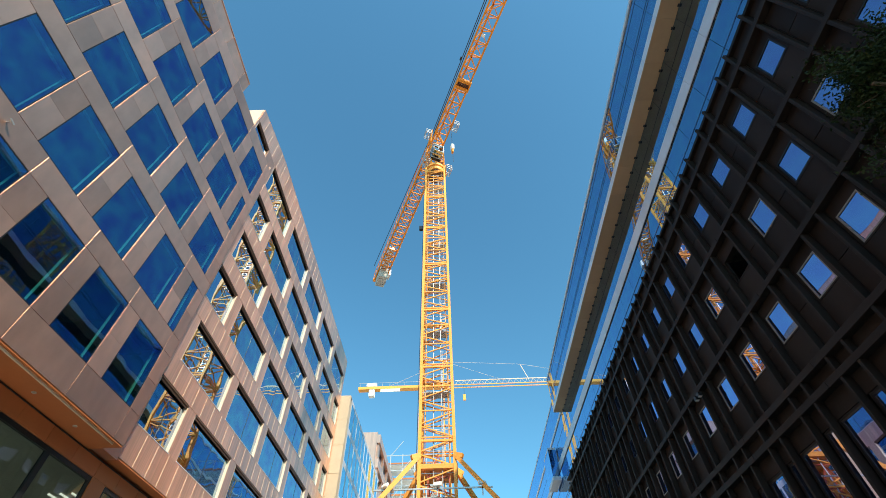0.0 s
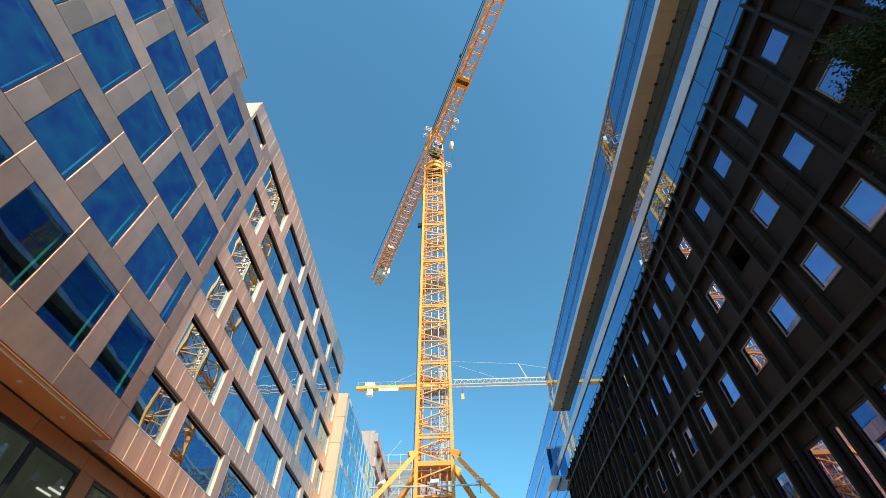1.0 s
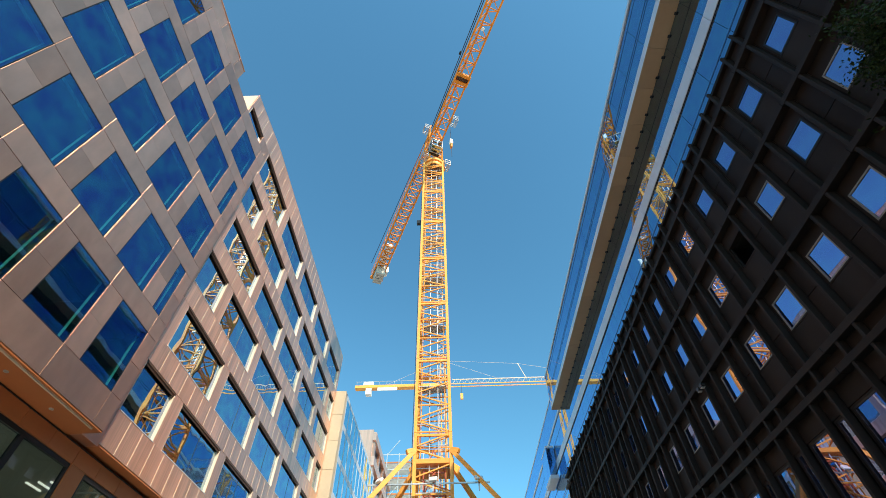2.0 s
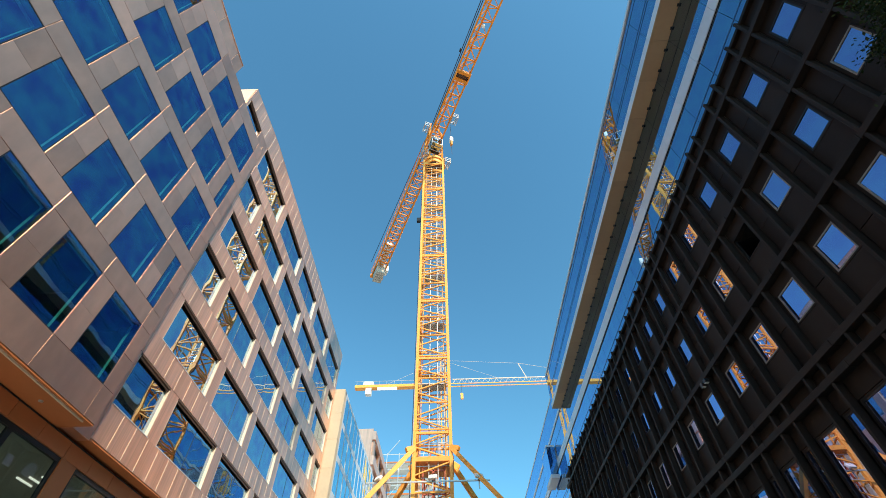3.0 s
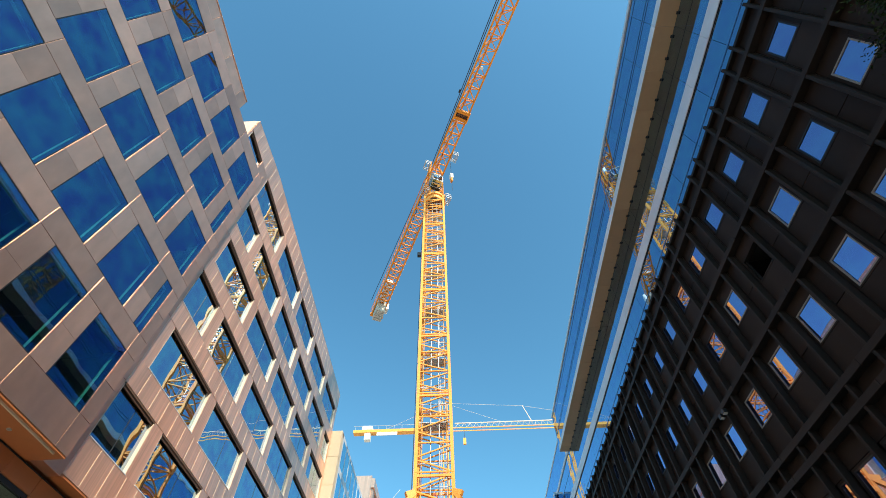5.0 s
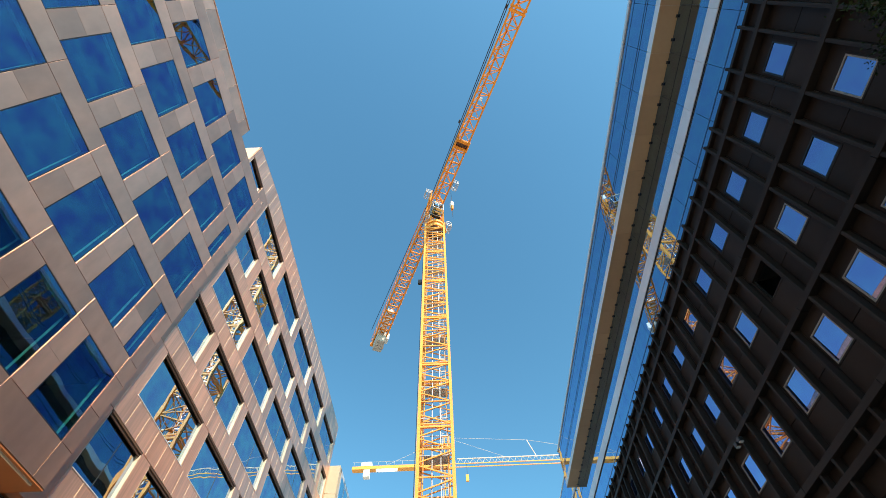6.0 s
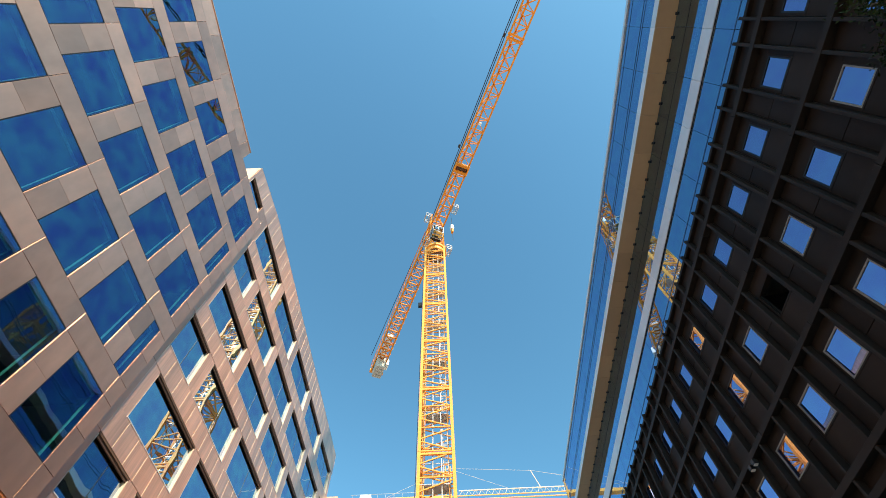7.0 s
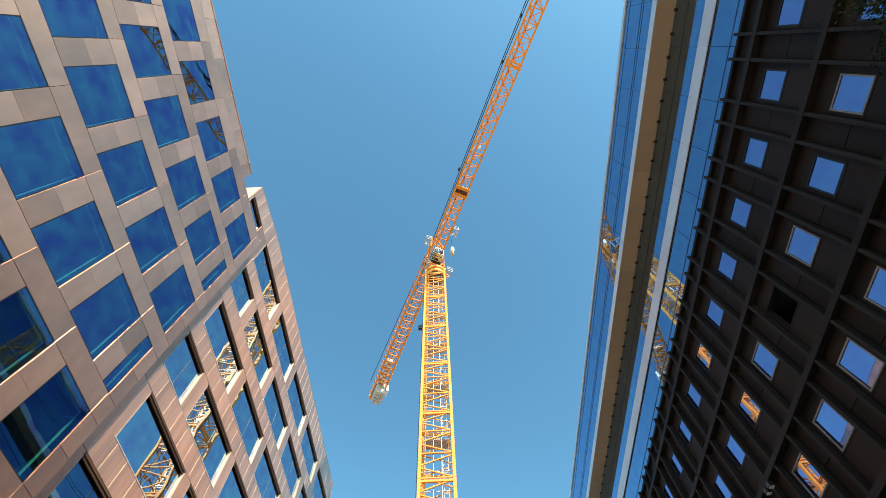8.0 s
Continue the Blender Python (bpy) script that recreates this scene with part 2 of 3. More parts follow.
for k, z in enumerate(ROW_Z):
    z1 = z + 2.75
    shift = 1.42 if k % 2 == 0 else 2.9
    starts = [shift + PITCH * i for i in range(-9, 6)]
    starts = [s for s in starts if s < NEAR_END - 0.9 and s > NEAR_START + 1]
    prev = NEAR_START
    for s in starts:
        e = min(s + WIDE, 15.30)
        if e - s < 0.35:
            continue
        # pier before the window: two sheets, one above the other
        zc = z + 2.75 * 0.5
        put("panel", (-0.1, prev + GAP / 2, z + GAP / 2), (0, s - GAP / 2, zc - 0.003), BRONZE, near_block, 0.002)
        put("panel", (-0.1, prev + GAP / 2, zc + 0.003), (0, s - GAP / 2, z1 - GAP / 2), BRONZE, near_block, 0.002)
        flush_window(near_block, s, e, z, z1)
        prev = e
    put("panel", (-0.1, prev + GAP / 2, z + GAP / 2), (0, NEAR_END, z + 1.375 - GAP / 2), BRONZE, near_block, 0.002)
    put("panel", (-0.1, prev + GAP / 2, z + 1.375 + GAP / 2), (0, NEAR_END, z1 - GAP / 2), BRONZE, near_block, 0.002)
    # band of sheets above the row, with joints at the windows' far edges
    top = ROW_Z[k + 1] if k < 4 else 29.15
    cuts = [NEAR_START] + [s + WIDE for s in starts if s + WIDE < NEAR_END - 0.3] + [NEAR_END]
    for a, c in zip(cuts, cuts[1:]):
        put("panel", (-0.1, a + GAP / 2, z1 + GAP / 2), (0, c - GAP / 2, top - GAP / 2), BRONZE, near_block, 0.002)
    if k == 0:
        for a, c in zip(cuts, cuts[1:]):
            put("panel", (-0.1, a + GAP / 2, 9.52), (0, c - GAP / 2, z - GAP / 2), BRONZE, near_block, 0.002)
# thin roof edge course
for i in range(13):
    a = NEAR_END - 2.95 * (i + 1)
    put("coping", (-0.35, a + 0.01, 29.16), (-0.01, a + 2.93, 29.27), BRONZE, near_block, 0.006)
put("soffit", (-1.4, NEAR_START, 9.46), (-0.02, NEAR_END, 9.515), COPPER, near_block)
put("edge_trim", (-0.16, NEAR_START, 9.40), (-0.11, NEAR_END - 0.4, 9.46), CREAM, near_block)
for i in range(12):
    bm = bmesh.new()
    bmesh.ops.create_cone(bm, cap_ends=True, segments=14, radius1=0.075, radius2=0.075, depth=0.03, matrix=Matrix.Translation((-0.75, 14.2 - 2.2 * i, 9.45)))
    part("downlight", bm, STEEL, near_block)

# set-back upper storey, behind the roof edge
PX, PEND = -4.75, 14.0
put("core", (PX - 5.0, NEAR_START, 29.5), (PX - 1.0, PEND - 0.2, 40.8), INTERIOR, near_block)
put("upper_roof", (PX - 5.0, NEAR_START, 40.9), (PX - 0.1, PEND - 0.05, 41.2), CONCRETE, near_block)
put("end_wall", (PX - 5.0, PEND - 0.1, 29.5), (PX - 0.1, PEND, 41.3), BRONZE, near_block)
y = PEND
for i in range(13):
    w = 1.15 if i == 0 else 2.85
    put("panel", (PX - 0.1, y - w + 0.01, 39.55), (PX, y - 0.01, 41.38), BRONZE, near_block, 0.004)
    put("coping", (PX - 0.3, y - w + 0.01, 41.385), (PX + 0.05, y - 0.01, 41.5), BRONZE, near_block, 0.006)
    put("panel", (PX - 0.1, y - 0.95, 29.5), (PX, y - 0.01, 39.53), BRONZE, near_block, 0.004)
    if i:
        put("pane", (PX - 0.09, y - w + 0.01, 29.5), (PX - 0.07, y - 0.96, 39.53), GLASS_BLUE, near_block)
    y -= w

bars("hook_bracket", [((0.0, 5.0, 13.85), (0.14, 5.0, 13.9), 0.02), ((0.14, 4.92, 13.9), (0.14, 5.1, 13.86), 0.025)], STEEL, near_block, "", 6)

# ---- recessed ground storey under both bronze blocks ----
base = thing("shopfront", "copper clad ground storey with large dark framed windows", "shopfront", at=(-13.7, 0, 0))
put("back_wall", (-6.0, -24, 0), (-5.8, 52, 9.4), SHOPWALL, base)
put("ceiling_slab", (-5.8, -24, 9.1), (-0.12, 52, 9.4), SHOPWALL, base)
GLOW = bpy.data.materials.new("lamp_glow")
GLOW.use_nodes = True
GLOW.node_tree.nodes["Principled BSDF"].inputs["Emission Color"].default_value = (1.0, 0.9, 0.75, 1)
GLOW.node_tree.nodes["Principled BSDF"].inputs["Emission Strength"].default_value = 0.7
for y in (8.0, 13.5, 19.0, 24.5):
    for j in range(3):
        put("ceiling_lamp", (-3.2 + 0.5 * j, y, 9.03), (-3.15 + 0.5 * j, y + 0.9, 9.09), GLOW, base)
put("shadow_gap", (-0.02, -24, 9.405), (0.03, 52, 9.44), FRAME, base)
for i in range(26):
    a = -23.9 + 2.92 * i
    put("panel", (-0.1, a + 0.012, 8.86), (0, a + 1.45, 9.46), COPPER, base, 0.006)
    put("panel", (-0.1, a + 1.462, 8.86), (0, a + 2.908, 9.46), COPPER, base, 0.006)
    if i % 2 == 0:
        put("pier_panel", (-0.1, a + 0.012, 0.0), (0, a + 0.85, 8.85), COPPER, base, 0.006)
        bm = bmesh.new()
        y0, y1 = a + 0.87, a + 5.83
        add_box(bm, (-0.16, y0, 8.70), (-0.04, y1, 8.84))
        add_box(bm, (-0.16, y0, 0.02), (-0.04, y0 + 0.1, 8.70))
        add_box(bm, (-0.16, y1 - 0.1, 0.02), (-0.04, y1, 8.70))
        add_box(bm, (-0.16, (y0 + y1) / 2 - 0.1, 0.02), (-0.04, (y0 + y1) / 2 + 0.1, 8.70))
        w = part("window", bm, FRAME, base)
        put("pane", (-0.11, y0 + 0.1, 0.02), (-0.095, (y0 + y1) / 2 - 0.1, 8.70), GLASS_CLEAR, w)
        put("pane", (-0.11, (y0 + y1) / 2 + 0.1, 0.02), (-0.095, y1 - 0.1, 8.70), GLASS_CLEAR, w)

# ---- ribbed bronze building with long recessed windows ----
FAR_Y0, FAR_Y1 = 13.22, 46.98
HEADS = [13.42, 17.14, 20.87, 24.52, 28.28, 32.17]
BAND = 1.20
far_block = thing("office_building", "bronze office building with ribbed bands and long recessed windows", "building", at=(-13.20, 16.0, 0))


def deep_window(b, y0, y1, z0, z1):
    """A recessed window: dark head lining, cream jambs, glass in a thin frame with one mullion."""
    d = 0.20
    bm = bmesh.new()
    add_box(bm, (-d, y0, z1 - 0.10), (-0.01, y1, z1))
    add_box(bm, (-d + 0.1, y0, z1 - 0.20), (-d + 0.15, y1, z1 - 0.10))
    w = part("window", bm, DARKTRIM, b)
    put("jamb", (-d, y1 - 0.05, z0), (-0.02, y1 + 0.001, z1 - 0.1), CREAM, w)
    put("jamb", (-d, y0 - 0.001, z0), (-0.02, y0 + 0.05, z1 - 0.1), CREAM, w)
    put("window_sill", (-d, y0, z0 - 0.002), (0.02, y1, z0 + 0.03), ALU, w)
    ym = y0 + (y1 - y0) * 0.56
    put("pane", (-d + 0.01, y0 + 0.05, z0 + 0.03), (-d + 0.022, ym - 0.012, z1 - 0.1), GLASS_FAR, w)
    put("pane", (-d + 0.01, ym + 0.012, z0 + 0.03), (-d + 0.022, y1 - 0.05, z1 - 0.1), GLASS_FAR, w)
    put("mullion", (-d, ym - 0.012, z0 + 0.03), (-d + 0.035, ym + 0.012, z1 - 0.1), FRAME, w)
    return w


L0, L1 = FAR_Y0 - 16.0, FAR_Y1 - 16.0
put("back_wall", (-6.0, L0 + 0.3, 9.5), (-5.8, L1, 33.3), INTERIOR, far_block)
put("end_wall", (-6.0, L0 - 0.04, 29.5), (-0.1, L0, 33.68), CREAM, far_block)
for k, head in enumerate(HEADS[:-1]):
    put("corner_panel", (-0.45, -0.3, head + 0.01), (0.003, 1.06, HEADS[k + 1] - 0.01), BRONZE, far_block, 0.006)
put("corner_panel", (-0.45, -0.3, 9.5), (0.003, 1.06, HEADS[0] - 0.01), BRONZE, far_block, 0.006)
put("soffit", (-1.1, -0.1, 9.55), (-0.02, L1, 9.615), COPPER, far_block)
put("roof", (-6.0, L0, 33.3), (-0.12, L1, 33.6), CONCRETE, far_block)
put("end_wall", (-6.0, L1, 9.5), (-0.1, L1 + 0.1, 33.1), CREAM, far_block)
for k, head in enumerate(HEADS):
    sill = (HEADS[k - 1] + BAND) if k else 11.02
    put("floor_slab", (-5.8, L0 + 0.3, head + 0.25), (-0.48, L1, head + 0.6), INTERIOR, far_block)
    first = (7.02 - 0.13 * k if k % 2 else 4.0 - 0.10 * k) - 5.17
    edges = [first + 6.0 * i for i in range(-1, 7)]
    prev = L0 if k == 5 else 1.05
    for s in edges:
        a, c = max(s, L0 + 0.15 if k == 5 else 1.08), min(s + 5.17, L1 - 0.4)
        if c - a < 0.7:
            continue
        if a > prev + 0.05:
            put("pier", (-0.45, prev, sill), (-0.015, a, head), RIBBED, far_block)
        deep_window(far_block, a, c, sill, head)
        prev = c
    put("pier", (-0.45, prev, sill), (-0.015, L1, head), RIBBED, far_block)

# ---- glazed building beyond the bronze one ----
curtain = thing("glass_building", "cream building with a pale gridded blue glass front", "building", at=(-12.05, 47.0, 0))
put("end_wall", (-6, 0.05, 0), (-0.05, 0.4, 29.7), TAN, curtain)
for r in range(10):
    for x0, x1 in ((-2.2, -1.12), (-1.1, 0.0)):
        put("panel", (x0, 0.0, 0.012 + 2.975 * r), (x1, 0.049, 2.963 + 2.975 * r), TAN, curtain, 0.008)
    put("corner_panel", (-0.049, 0.05, 0.012 + 2.975 * r), (0.0, 0.9, 2.963 + 2.975 * r), TAN, curtain, 0.008)
put("core", (-6, 0.4, 0), (-3, 25, 29.5), INTERIOR, curtain)
put("roof", (-6, 0.4, 29.3), (0, 25, 29.75), MULLION, curtain)
for i in range(12):
    put("mullion", (-0.12, 0.9 + 2.1 * i, 0), (0.004, 1.25 + 2.1 * i, 29.3), MULLION, curtain, 0.01)
for r in range(8):
    put("transom", (-0.12, 0.95, 0.5 + 3.6 * r), (0.002, 24.5, 1.15 + 3.6 * r), MULLION, curtain, 0.01)
    for i in range(11):
        put("pane", (-0.03, 1.25 + 2.1 * i, 1.15 + 3.6 * r), (-0.015, 3.0 + 2.1 * i, 4.1 + 3.6 * r), GLASS_CYAN, curtain)
annex = thing("office_building", "distant brown clad building with recessed windows", "building", at=(-12.6, 72.0, 0))
put("body", (-8, 0, 0), (-0.3, 22, 37.5), RIBBED, annex)
for r in range(9):
    put("band", (-0.3, -0.1, 3.6 + 4.0 * r), (0.25, 22, 5.0 + 4.0 * r), RIBBED, annex)
    for i in range(4):
        put("pier", (-0.3, 0.2 + 5.4 * i, 1.0 + 4.0 * r), (0.1, 1.2 + 5.4 * i, 3.6 + 4.0 * r), BRONZE, annex)
        put("pane", (-0.3, 1.2 + 5.4 * i, 1.0 + 4.0 * r), (-0.28, 5.6 + 5.4 * i, 3.6 + 4.0 * r), GLASS_BLUE, annex)

# ---- black building with fins and beams ----
BX, D, B0, B1, BTOP = 13.64, 0.32, -22.0, 57.0, 23.38
black = thing("office_building", "matt black building with deep fins, beams and small square windows", "building", at=(BX, 0, 0))
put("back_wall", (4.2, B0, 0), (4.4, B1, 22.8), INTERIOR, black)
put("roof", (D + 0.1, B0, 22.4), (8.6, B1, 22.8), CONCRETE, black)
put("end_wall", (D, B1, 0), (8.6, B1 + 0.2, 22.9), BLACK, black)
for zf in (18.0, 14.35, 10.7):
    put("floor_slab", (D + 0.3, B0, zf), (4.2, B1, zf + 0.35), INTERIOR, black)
BEAMS = [(21.86, 22.12), (18.22, 18.48), (14.48, 14.74), (10.90, 11.17), (10.08, 10.34)]
for lo, hi in BEAMS:
    for i in range(13):
        a = B0 + 6.08 * i
        put("beam", (-0.02, a + 0.008, lo), (D - 0.004, a + 6.072, hi), BLACKBAR, black, 0.012)
FINS = [(hi, BTOP) if k == 0 else (hi, BEAMS[k - 1][0]) for k, (lo, hi) in enumerate(BEAMS)] + [(0.0, BEAMS[-1][0])]
BAYS = [5.46 + 2.775 * i for i in range(-9, 18)]
ROWS_W = [(19.97, 21.25), (16.22, 17.53), (12.60, 13.98)]


def square_window(b, y0, y1, z0, z1, frame_mat, open_sash=False):
    """A small window in a black lining with an inner frame, closed or with its sash tilted in."""
    f = 0.06
    bm = bmesh.new()
    add_box(bm, (D - 0.012, y0 - 0.07, z0 - 0.07), (D + 0.25, y0, z1 + 0.07))
    add_box(bm, (D - 0.012, y1, z0 - 0.07), (D + 0.25, y1 + 0.07, z1 + 0.07))
    add_box(bm, (D - 0.012, y0, z1), (D + 0.25, y1, z1 + 0.07))
    add_box(bm, (D - 0.012, y0, z0 - 0.07), (D + 0.25, y1, z0))
    w = part("window", bm, BLACKBAR, b)
    x = D - 0.006
    bm = bmesh.new()
    add_box(bm, (x, y0, z0), (x + 0.08, y0 + f, z1))
    add_box(bm, (x, y1 - f, z0), (x + 0.08, y1, z1))
    add_box(bm, (x, y0 + f, z1 - f), (x + 0.08, y1 - f, z1))
    add_box(bm, (x, y0 + f, z0), (x + 0.08, y1 - f, z0 + f))
    fr = part("window_frame", bm, frame_mat, w)
    p = put("pane", (x + 0.03, y0 + f, z0 + f), (x + 0.042, y1 - f, z1 - f), GLASS_DARK, w)
    if open_sash:
        turn = Matrix.Translation((x + 0.08, y1, 0)) @ Matrix.Rotation(radians(78), 4, 'Z') @ Matrix.Translation((-x - 0.08, -y1, 0))
        fr.matrix_basis = turn
        p.matrix_basis = turn @ p.matrix_basis
    return w


BLIND = material("beige_blind", (0.62, 0.55, 0.44), 0.6, 0.0, 5.0, 0.1, 0.0)
rb = random.Random(7)
for bi, a in enumerate(BAYS):
    y0, y1 = a + 0.35, a + 1.56
    for lo, hi in FINS:
        put("fin", (0.0, a - 0.065, lo), (D, a + 0.065, hi), BLACKBAR, black, 0.012)
        put("fin", (0.0, a + 1.76 - 0.065, lo), (D, a + 1.76 + 0.065, hi), BLACKBAR, black, 0.012)
    # window bay and narrow blank bay, storey by storey
    for k, (z0, z1) in enumerate(ROWS_W):
        upper = [23.1, 18.48, 14.74][k]
        lower = [18.48, 14.74, 11.17][k]
        square_window(black, y0, y1, z0, z1, PALE if (k == 2 or bi in (6, 9, 11, 13) and k == 1) else FRAME, open_sash=(k == 1 and bi == 12))
        if k == 2 and bi in (9, 10, 11, 14, 15, 16) or k == 1 and bi in (10, 14):
            # slatted blind behind the glass, let down part of the way
            bm = bmesh.new()
            drop = 0.35 + 0.55 * rb.random()
            for j in range(int(drop * (z1 - z0) / 0.06)):
                zj = z1 - 0.08 - 0.06 * j
                add_box(bm, (D + 0.12, y0 + 0.08, zj - 0.008), (D + 0.16, y1 - 0.08, zj + 0.022))
            part("window_blind", bm, BLIND, black)
        put("panel", (D, a + 0.07, lower), (D + 0.08, a + 1.69, z0 - 0.07), BLACK, black, 0.008)
        put("panel", (D, a + 0.07, z0 - 0.068), (D + 0.08, y0 - 0.07, z1 + 0.068), BLACK, black, 0.008)
        put("panel", (D, y1 + 0.07, z0 - 0.068), (D + 0.08, a + 1.69, z1 + 0.068), BLACK, black, 0.008)
        put("panel", (D, a + 0.07, z1 + 0.072), (D + 0.08, a + 1.69, upper), BLACK, black, 0.008)
        mid = lower + 1.75
        put("panel", (D, a + 1.83, lower), (D + 0.08, a + 2.705, mid - 0.012), BLACK, black, 0.008)
        put("panel", (D, a + 1.83, mid + 0.012), (D + 0.08, a + 2.705, upper), BLACK, black, 0.008)
    put("panel", (D, a + 0.07, 9.35), (D + 0.08, a + 1.69, 11.17), BLACK, black, 0.008)
    put("panel", (D, a + 1.83, 9.35), (D + 0.08, a + 2.705, 11.17), BLACK, black, 0.008)
    square_window(black, a + 0.22, a + 1.54, 5.4, 9.25, FRAME)
    square_window(black, a + 1.99, a + 2.53, 5.4, 9.25, FRAME)
    put("panel", (D, a - 0.2, 0.0), (D + 0.08, a + 2.57, 5.32), BLACK, black, 0.008)
put("coping", (0.12, B0, 23.1), (D + 0.5, B1, 23.26), BLACKBAR, black)

# twin floodlight on the black wall
lamp = thing("wall_floodlight", "small black twin floodlight with white lenses on the wall", "lamp", at=(13.35, 21.9, 14.05))
bars("bracket", [((0.3, 0, 0.25), (0.0, 0, 0.1), 0.03), ((0, -0.2, 0.1), (0, 0.22, 0.1), 0.03)], FRAME, lamp)
for y in (-0.2, 0.2):
    head = put("lamp_head", (-0.12, y - 0.11, -0.1), (0.1, y + 0.11, 0.12), FRAME, lamp, 0.02)
    put("lens", (-0.10, y - 0.09, -0.115), (0.08, y + 0.09, -0.101), WHITE, head)

# ---- glass storeys above the black building ----
upper = thing("glass_storeys", "blue glass storeys with grey ledges and an overhanging tan soffit", "building", at=(0, 0, 0))
GX, OX, SOF, OTOP, OEND = 15.30, 14.12, 32.35, 37.45, 57.6
put("core", (20, -22, 22.3), (20.3, 105, 36.0), INTERIOR, upper)
put("roof", (14.3, -22, 37.0), (20, OEND - 0.1, 37.2), CONCRETE, upper)
for zf in (22.4, 28.0, 32.5):
    put("floor_slab", (15.6, -22, zf), (20, 82, zf + 0.35), INTERIOR, upper)
STEP = 2.7
for i in range(30):
    a = -22 + STEP * i
    b = min(a + STEP, OEND)
    if b - a < 0.3:
        continue
    put("pane", (OX, a + 0.012, 33.0), (OX + 0.02, b - 0.012, 37.15), GLASS_SKY, upper)
    for zr in (34.3, 34.6, 36.5):
        put("rail", (OX - 0.02, a + 0.006, zr), (OX - 0.002, b - 0.006, zr + 0.06), BLUERAIL, upper)
    put("coping", (OX - 0.10, a + 0.006, 37.15), (OX + 0.3, b - 0.006, OTOP), ALU, upper, 0.01)
    put("fascia", (OX - 0.05, a + 0.006, SOF + 0.02), (OX + 0.16, b - 0.006, 32.98), ALU, upper, 0.01)
    put("soffit_panel", (OX - 0.05, a + 0.006, SOF - 0.04), (GX - 0.01, b - 0.006, SOF + 0.018), SOFFIT, upper, 0.006)
    for h in (0.5, 1.85):
        put("clip", (GX - 0.12, a + h, SOF - 0.10), (GX - 0.02, a + h + 0.18, SOF - 0.041), FRAME, upper)
for i in range(47):
    a = -22 + STEP * i
    b = a + STEP
    put("pane", (GX, a + 0.012, 22.8), (GX + 0.02, b - 0.012, 27.88), GLASS_SKY, upper)
    put("ledge", (GX - 0.10, a + 0.006, 27.95), (GX + 0.1, b - 0.006, 28.95), ALU, upper, 0.01)
    put("shadow_gap", (GX - 0.05, a + 0.006, 27.92), (GX - 0.002, b - 0.006, 27.945), FRAME, upper)
    for zr in (24.05, 24.35, 26.1):
        put("rail", (GX - 0.02, a + 0.006, zr), (GX - 0.002, b - 0.006, zr + 0.07), BLUERAIL, upper)
    put("pane", (GX, a + 0.012, 28.97), (GX + 0.02, b - 0.012, SOF + 0.25), GLASS_SKY, upper)
    put("transom", (GX - 0.015, a + 0.006, 30.9), (GX - 0.002, b - 0.006, 30.94), FRAME, upper)
    if a > OEND - 2:
        put("ledge", (GX - 0.10, a + 0.006, 32.6), (GX + 0.1, b - 0.006, 33.0), ALU, upper, 0.01)
        put("pane", (GX, a + 0.012, 33.0), (GX + 0.02, b - 0.012, 36.4), GLASS_SKY, upper)
        put("coping", (GX - 0.06, a + 0.006, 36.4), (GX + 0.3, b - 0.006, 36.7), ALU, upper, 0.01)
for x, zs in ((GX + 0.3, (24.3, 24.9, 26.6, 30.2)), (OX + 0.35, (33.9, 34.6, 36.2))):
    for zr in zs:
        put("blind_rail", (x, -22, zr), (x + 0.12, OEND - 0.3, zr + 0.16), WHITE, upper)
bay = bmesh.new()
add_box(bay, (14.0, 66.0, 26.6), (GX - 0.12, 70.5, 27.1))
add_box(bay, (14.0, 66.0, 30.9), (GX - 0.12, 70.5, 31.2))
bay = part("bay_window", bay, ALU, upper)
put("pane", (14.02, 66.02, 27.1), (14.04, 70.4, 30.9), GLASS_SKY, bay)
put("pane", (14.05, 66.02, 27.1), (GX - 0.14, 66.04, 30.9), GLASS_SKY, bay)
put("end_pane", (OX + 0.02, OEND - 0.02, SOF), (GX, OEND, 37.1), GLASS_SKY, upper)

